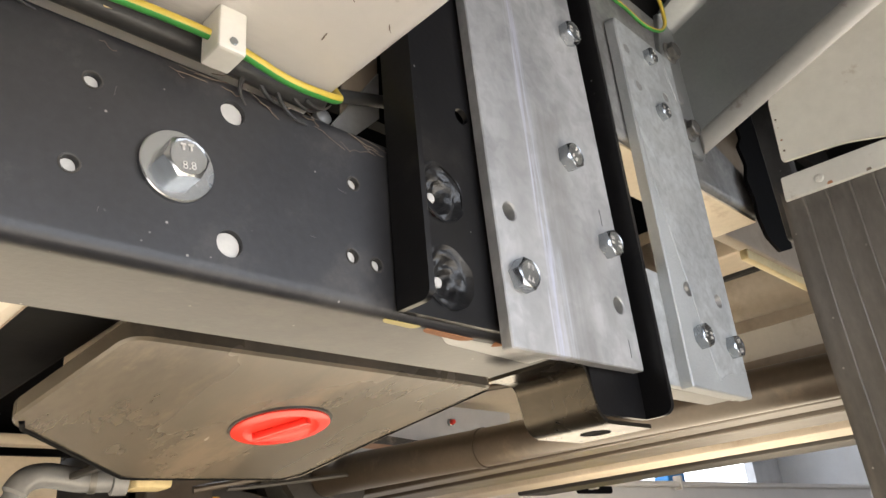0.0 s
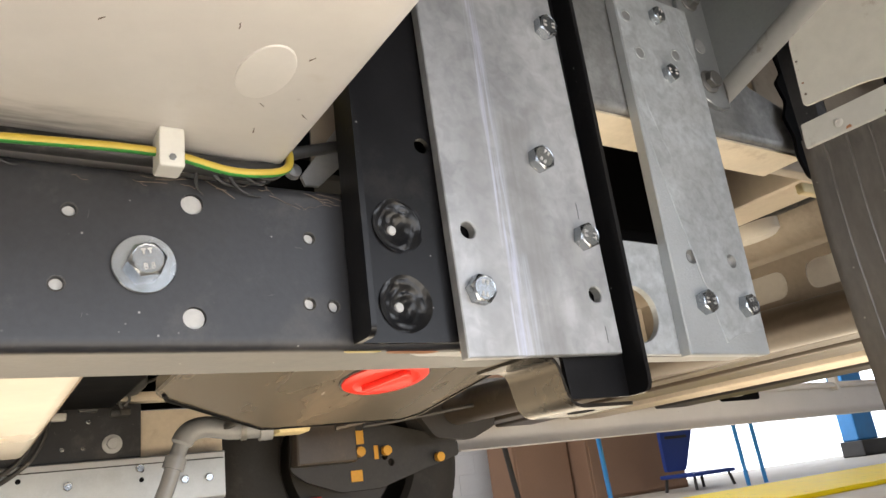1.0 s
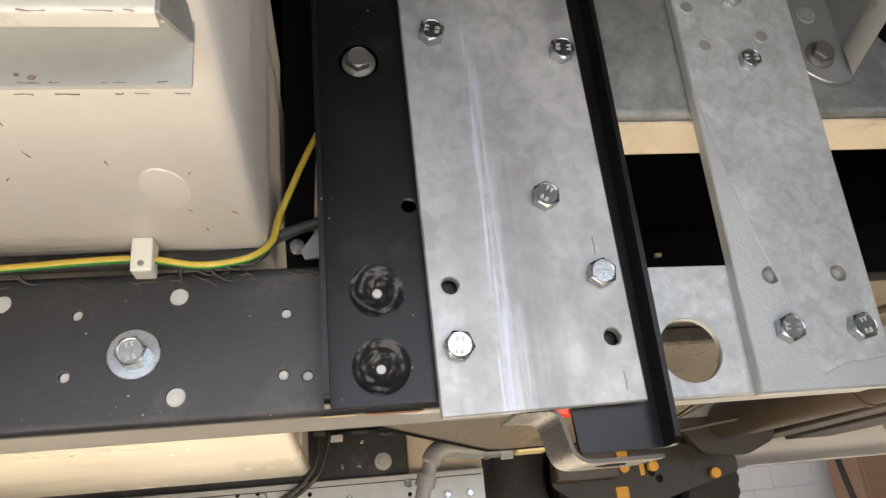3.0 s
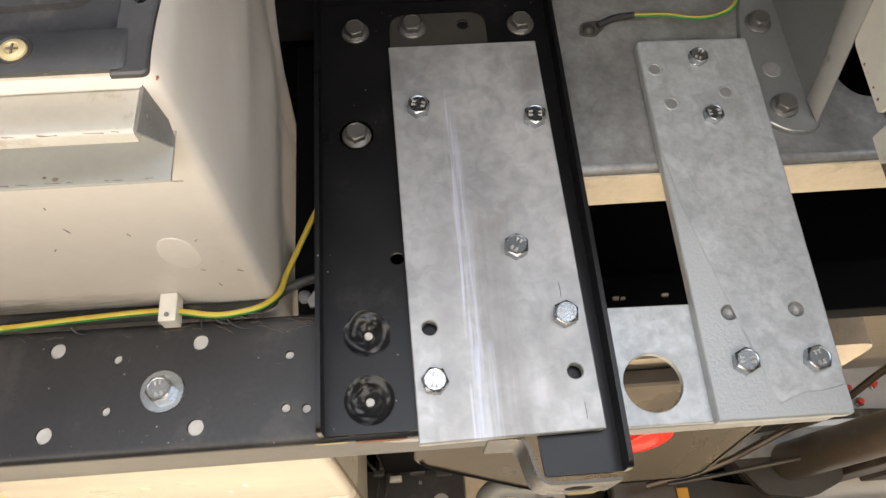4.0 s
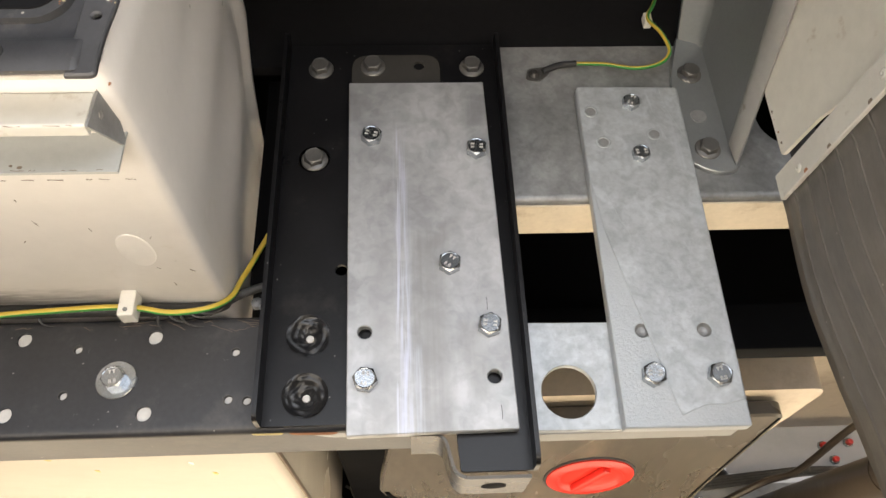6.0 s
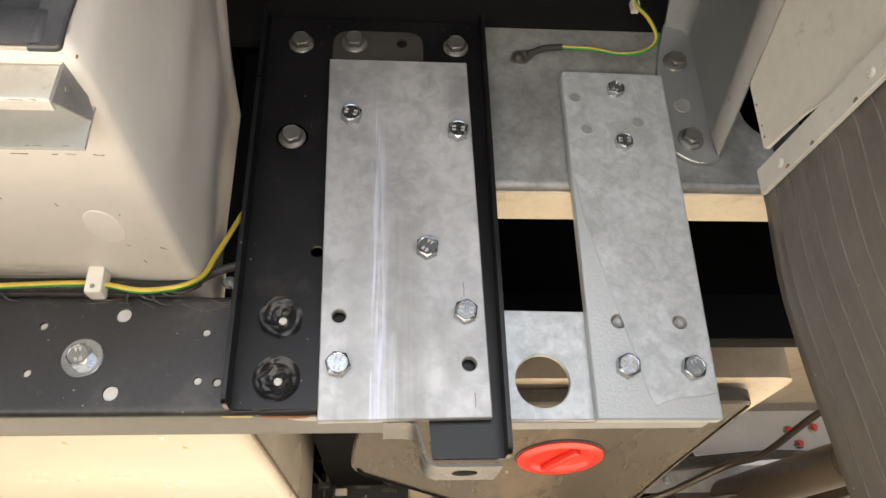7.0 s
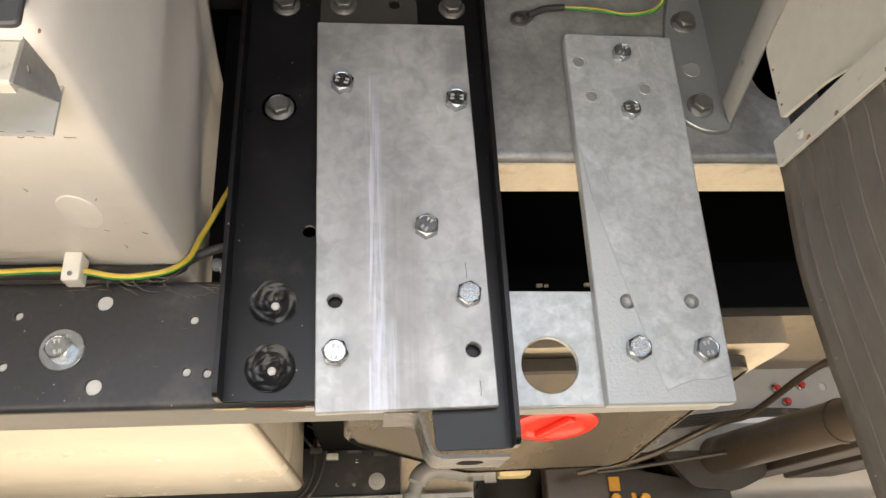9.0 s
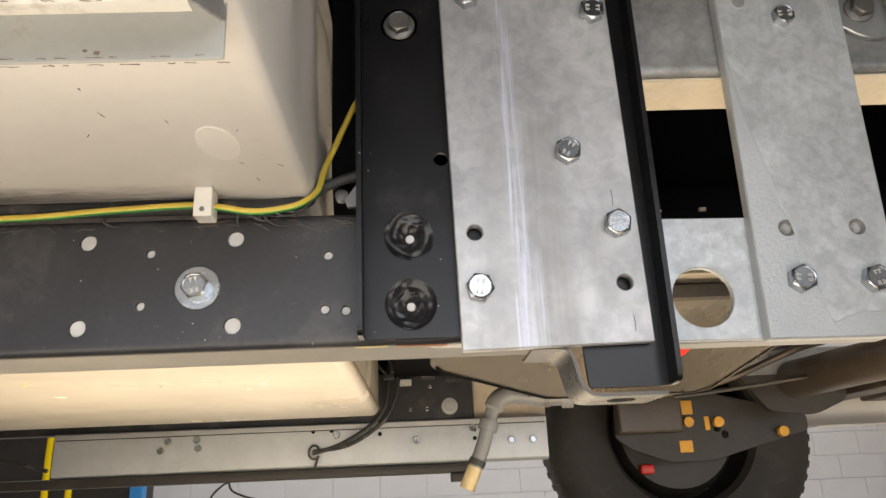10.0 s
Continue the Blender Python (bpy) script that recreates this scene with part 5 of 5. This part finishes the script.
for x, z in ((-0.44, 0.60), (-0.355, 0.602), (-0.46, 0.575), (-0.35, 0.578), (0.30, 0.575), (0.47, 0.605), (0.585, 0.565), (0.65, 0.565), (0.06, 0.60)):
    bolt(fstrip, x, 1.985, z, M12, x * 99, False)
# Black discs paint the dark inside the small holes.
for x, z in ((-0.01, 0.613), (0.045, 0.613), (0.19, 0.598), (0.475, 0.60), (0.475, 0.575)):
    pb = bmesh.new()
    lathe(pb, [(0.0065, 0.0001), (0.006, 0.0006), (0.0003, 0.0006)], pose(x, 1.985, z, 90, 0, 0), 12)
    part("hole", pb, BLACK_PANEL_SHADE, fstrip)
thing("far_beam", box(bmesh.new(), -2.3, 0.475, 1.99, 2.10, 0.478, 0.506, 0.004), DARK_STEEL, "dark steel beam under the far bracket", "beam")
thing("beam_end", box(bmesh.new(), 0.40, 0.475, 1.98, 2.09, 0.452, 0.478, 0.003), DARK_STEEL, "dark end stop of the far beam", "beam")
for pts in ([(0.22, 1.96, 0.80), (0.215, 1.95, 0.70), (0.18, 1.955, 0.635), (0.08, 1.975, 0.575), (-0.01, 1.978, 0.548)], [(0.255, 1.95, 0.79), (0.24, 1.945, 0.70), (0.20, 1.95, 0.63), (0.10, 1.972, 0.57), (-0.01, 1.978, 0.5545)],
            [(-1.2, 1.97, 0.60), (-1.0, 1.965, 0.575), (-0.85, 1.97, 0.55), (-0.78, 1.972, 0.53)]):
    thing("black_cable", sweep(bmesh.new(), glide(pts), 0.0058, 8), BLACK_CABLE, "loose black cable hanging by the far rail", "cable")
for pts in ([(-0.272, 2.05, 0.480), (-0.290, 2.05, 0.470), (-0.315, 2.05, 0.448), (-0.335, 2.05, 0.415)], [(-0.272, 2.05, 0.480), (-0.262, 2.05, 0.455), (-0.225, 2.05, 0.437), (-0.180, 2.05, 0.425)]):
    thing("black_cable", sweep(bmesh.new(), glide(pts), 0.0032, 7), BLACK_CABLE, "loose cable end hanging under the far beam", "cable")
thing("cable_tie", sweep(bmesh.new(), [Vector((-0.005 + 0.016 * math.cos(a), 1.973, 0.552 + 0.02 * math.sin(a))) for a in [i * math.pi / 6 for i in range(12)]] + [Vector((-0.005, 1.97, 0.50))], 0.004, 6), BLACK_CABLE, "black cable tie round the loose cables", "cable tie")
thing("spacer_strip", box(bmesh.new(), 0.22, 0.78, 1.99, 2.04, 0.783, 0.808, 0.003), BEIGE, "beige strip on top of the far rail", "strip")
rnd = random.Random(31)
for k in range(7):
    x, y, z, w = rnd.uniform(0.22, 0.44), rnd.uniform(1.93, 1.96), rnd.uniform(0.735, 0.80), rnd.uniform(0.008, 0.022)
    thing("plug_connector", box(bmesh.new(), x - w, x + w, y, y + 0.03, z - 0.008, z + 0.010, 0.003), (BLACK_CABLE, PLUG, BLACK_CABLE, DARK_STEEL)[k % 4], "small plug connector in the cable bundle", "connector", "plug connectors")
    thing("black_cable", sweep(bmesh.new(), glide([(x, y + 0.015, z), (x + rnd.uniform(-0.05, 0.05), y - 0.01, z + 0.04), (x + rnd.uniform(-0.1, 0.1), y - 0.03, z + 0.09)]), 0.004, 7), BLACK_CABLE, "short black cable of the bundle", "cable", "bundle cables")
mess = thing("cable_bundle", box(bmesh.new(), 0.22, 0.46, 1.80, 1.92, 0.78, 0.86, 0.03, 3), BLACK_CABLE, "dark bundle of cables and connectors", "cables")

# far wheel and axle
wheel = empty("wheel", (1.175, 2.30, 0.59), "dusty black tyre on a steel wheel behind the axle", "wheel")
R = 0.445
tp = [(0.235, -0.09), (0.25, -0.115), (0.32, -0.135), (0.38, -0.13), (0.425, -0.105), (0.443, -0.07), (R, 0.0), (0.443, 0.07), (0.425, 0.105), (0.38, 0.13), (0.32, 0.135), (0.25, 0.115), (0.235, 0.09)]
ty = bmesh.new()
lathe(ty, tp, pose(0, 0, 0, 90, 0, 0), 64)
tyre = part("tyre", ty, TYRE, wheel)
for i in range(64):
    a = 2 * math.pi * i / 64
    lug = bmesh.new()
    box(lug, -0.012, 0.012, -0.072, 0.072, 0.430, 0.4475, 0.002, 1)
    bmesh.ops.transform(lug, matrix=pose(0, 0, 0, 0, math.degrees(a), 0), verts=lug.verts)
    if i == 0:
        lug_mesh = finish(lug, "tread_block", TYRE)
    else:
        lug.free()
    tr = part("tread_block", lug_mesh, None, tyre)
    tr.matrix_basis = pose(0, 0, 0, 0, math.degrees(a), 0)
ri = bmesh.new()
lathe(ri, [(0.236, -0.095), (0.225, -0.09), (0.215, -0.05), (0.205, 0.02), (0.19, 0.05), (0.10, 0.055), (0.09, 0.03), (0.0005, 0.03)], pose(0, 0, 0, 90, 0, 0), 48)
part("rim", ri, DARK_STEEL, wheel)
part("shoe", box(bmesh.new(), -0.145, -0.100, -0.10, -0.06, -0.140, -0.108, 0.008), RED, wheel, "red brake part")
disc_b = bmesh.new()
lathe(disc_b, [(0.17, -0.11), (0.17, -0.09), (0.06, -0.09)], pose(0, 0, 0, 90, 0, 0), 36)
part("disc", disc_b, DULL, wheel, "worn brake disc")

sb = sheet(bmesh.new(), rounded([(0.94, 0.70), (1.18, 0.71), (1.40, 0.66), (1.56, 0.615), (1.56, 0.565), (1.40, 0.525), (1.24, 0.482), (1.10, 0.482), (0.98, 0.525), (0.93, 0.565)], 0.015),
           [circle(1.262, 0.583, 0.011, 12), circle(1.285, 0.562, 0.011, 12)], facing(2.105), 0.012, 0.002)
arm2 = thing("suspension_arm", sb, DARK_STEEL, "dark grey suspension plate with yellow paint marks", "suspension")
for x, z, w, h in ((1.155, 0.529, 0.021, 0.018), (1.172, 0.650, 0.018, 0.022), (1.232, 0.598, 0.008, 0.022)):
    part("paint_mark", box(bmesh.new(), x - w, x + w, 2.1025, 2.1055, z - h, z + h, 0.002), TAG, arm2, "yellow paint mark")
for x, z in ((1.165, 0.603), (1.262, 0.600), (1.466, 0.563)):
    b = bolt(arm2, x, 2.105, z, M12, 0, False, "nut", "yellow marked nut")
    b.scale = (1.6, 1.6, 1.6)
    yb = bmesh.new()
    lathe(yb, [(0.017, 0.0), (0.016, 0.018), (0.0004, 0.019)], pose(x, 2.095, z, 90, 0, 0), 14)
    part("cap", yb, TAG, arm2, "yellow nut cap")
thing("axle_box", box(bmesh.new(), 0.93, 1.135, 2.04, 2.10, 0.572, 0.73, 0.008), AXLE, "brown dusty steel axle mount", "axle mount")
ax = thing("axle_tube", sweep(bmesh.new(), [Vector((1.45, 0.36, 0.672)), Vector((1.45, 1.2, 0.685)), Vector((1.45, 1.92, 0.705))], [0.040, 0.047, 0.056], 28), AXLE, "dusty brown steel axle tube", "axle")
part("collar", sweep(bmesh.new(), [Vector((1.45, 1.25, 0.686)), Vector((1.45, 1.27, 0.6865))], 0.0505, 28), AXLE, ax)
thing("axle_bracket", sheet(bmesh.new(), rounded([(1.22, 0.80), (1.62, 0.80), (1.60, 0.64), (1.50, 0.60), (1.36, 0.615)], 0.02), [], facing(1.925), 0.03), DARK_STEEL, "dark steel plate at the axle end", "bracket")
thing("brake_hose", sweep(bmesh.new(), glide([(1.0, 1.9, 0.665), (1.2, 1.85, 0.70), (1.40, 1.78, 0.775), (1.5, 1.74, 0.80), (1.60, 1.5, 0.88), (1.75, 1.3, 0.90)]), 0.010, 8), AXLE, "thin brown brake hose over the axle tube", "hose")
thing("brake_cable", sweep(bmesh.new(), glide([(1.02, 1.76, 0.650), (1.12, 1.75, 0.658), (1.35, 1.75, 0.684), (1.487, 1.75, 0.702), (1.52, 1.78, 0.74)]), 0.006, 8), DARK_STEEL, "thin dark brake cable beside the axle tube", "cable")
rbk = bmesh.new()
sheet(rbk, rounded([(1.36, 0.83), (2.35, 0.83), (2.35, 0.965), (1.36, 0.965)], 0.004), [circle(1.835, 0.905, 0.013, 12)], facing(1.90), 0.006)
red_bracket = thing("bolted_bracket", rbk, GALV, "galvanised bracket with red-marked bolts", "bracket")
for x, z in ((1.673, 0.902), (1.757, 0.909), (1.699, 0.858), (2.0, 0.905), (2.1, 0.86)):
    b = bolt(red_bracket, x, 1.90, z, M12, 10, False)
    b.scale = (1.3, 1.3, 1.3)
    yb = bmesh.new()
    lathe(yb, [(0.010, 0.0), (0.008, 0.014), (0.0004, 0.015)], pose(x, 1.89, z, 90, 0, 0), 12)
    part("paint_mark", yb, RED, red_bracket, "red paint mark")
low_b = thing("bolted_bracket", sheet(bmesh.new(), rounded([(1.15, 0.722), (2.3, 0.722), (2.3, 0.80), (1.15, 0.80)], 0.004), [], facing(1.92), 0.006), GALV_OLD, "lower galvanised bracket behind the axle", "bracket")
for x, z in ((1.265, 0.757), (1.388, 0.772), (1.524, 0.767)):
    bolt(low_b, x, 1.92, z, M12, 10, False)
for i in range(4):
    thing("black_cable", sweep(bmesh.new(), glide([(1.2, 1.88, 0.78 + 0.008 * i), (1.45, 1.87, 0.80 + 0.007 * i), (1.62, 1.87, 0.815 + 0.005 * i), (1.9, 1.88, 0.80 + 0.006 * i), (2.4, 1.88, 0.81)]), 0.007, 7), BLACK_CABLE, "black cable run along the far bracket", "cable", "cables by the bracket")

# beige beams and panels across the underside
def glide_2d(points):
    return [(v.x, v.y) for v in glide([(u, w, 0) for u, w in points], 5)]


def cross_beam(x0, x1, z0, z1, y0, y1, label, mat=BEIGE):
    return thing("floor_beam", box(bmesh.new(), x0, x1, y0, y1, z0, z1, 0.008), mat, label, "beam")


cross_beam(1.62, 1.72, 0.655, 0.70, 0.36, 2.2, "brown floor beam beside the axle", AXLE)
cross_beam(1.80, 1.98, 0.655, 0.70, 0.4, 2.2, "dark brown plank under the floor", AXLE)
cross_beam(2.18, 2.36, 0.66, 0.72, 0.4, 2.2, "beige plank under the floor", BEIGE)
cross_beam(2.7, 2.9, 0.68, 0.75, 0.4, 2.2, "dark grey floor beam", DARK_STEEL)
cross_beam(1.16, 1.26, 0.845, 0.92, 0.37, 0.86, "beige floor beam by the wheel arch")
slots = [rounded([(y, 0.743), (y + 0.31, 0.743), (y + 0.31, 0.803), (y, 0.803)], 0.028, 6) for y in (0.345, 0.70)]
pressed = thing("pressed_panel", sheet(bmesh.new(), [(0.33, 0.712), (1.10, 0.712), (1.10, 0.826), (0.33, 0.826)], slots, sideways(1.50), 0.004), BROWN_STEEL, "brown-beige pressed panel with long rounded openings", "panel")
part("lower_fold", box(bmesh.new(), 1.47, 1.50, 0.33, 1.10, 0.708, 0.712), BROWN_STEEL, pressed)
thing("inner_board", box(bmesh.new(), 1.56, 1.57, 0.33, 1.10, 0.70, 0.83), CREAM_DIRTY, "pale pinkish board behind the pressed panel", "board")
hollow = bmesh.new()
extrude(hollow, thick(glide_2d([(1.52, 0.832), (1.49, 0.85), (1.46, 0.885), (1.45, 0.93), (1.46, 0.985)]), 0.004), Matrix(((1, 0, 0, 0), (0, 0, 1, 0.34), (0, 1, 0, 0), (0, 0, 0, 1))), 0.78)
thing("hollow_panel", hollow, BROWN_STEEL, "dusty brown curved panel above the axle", "panel")
# Pale disc added in place of an open oval hole.
knob = bmesh.new()
lathe(knob, [(0.055, 0.0), (0.055, 0.02), (0.045, 0.028), (0.0005, 0.028)], pose(1.30, 0.62, 0.852, 180, 0, 0) @ Matrix.Diagonal((0.45, 1, 1, 1)), 24)
thing("oval_disc", knob, CREAM_DIRTY, "pale oval disc standing in for a hole by the floor beam", "cover")
# Black bar painted as the shade in the gap above the axle.
thing("dark_gap_bar", box(bmesh.new(), 1.438, 1.452, 0.36, 1.1, 0.90, 0.915, 0.003), BLACK_CABLE, "black bar standing in for a shaded gap by the curved panel", "cable")
thing("yellow_brace", box(bmesh.new(), 0.96, 1.30, 0.318, 0.33, 0.757, 0.772, 0.003), BRASS, "yellowish steel brace by the wheel arch", "brace")

sk = bmesh.new()
extrude(sk, thick(bend([(2.27, 0.765), (2.33, 0.755), (2.34, 0.62), (2.30, 0.585), (2.24, 0.585)], 0.02), 0.004), sideways(1.66), 6.4)
skirt = thing("side_skirt", sk, CREAM, "cream side skirt along the far edge of the vehicle", "skirt")
part("lip", sweep(bmesh.new(), [Vector((1.8, 2.275, 0.752)), Vector((8.0, 2.275, 0.752))], 0.016, 10), CREAM, skirt)
# Black block painted as the shade inside the recess.
part("grip_recess", box(bmesh.new(), 3.34, 3.66, 2.315, 2.338, 0.705, 0.748, 0.018, 4), BLACK_PANEL_SHADE, skirt, "black block painted as a shaded grip recess")
for x in (2.55, 3.4, 4.3):
    part("bracket", box(bmesh.new(), x, x + 0.03, 2.25, 2.30, 0.72, 0.80, 0.004), CREAM_DIRTY, skirt)

# ---- blocks of the far wall ----
def block_mesh(w):
    b = bmesh.new()
    box(b, 0, w, -0.003, 0.02, 0, 0.2125, 0.002, 1)
    return finish(b, "block", BLOCK)


full, half = block_mesh(0.4375), block_mesh(0.2175)
for row in range(7):
    z = FLOOR + 0.01 + row * 0.215
    x = -5.6
    while x < 7.9:
        piece = full if not (row % 2 and x < -5.5) else half
        ob = part("block", piece, None, north)
        ob.location = (x, 6.985, z)
        x += 0.44 if piece is full else 0.22
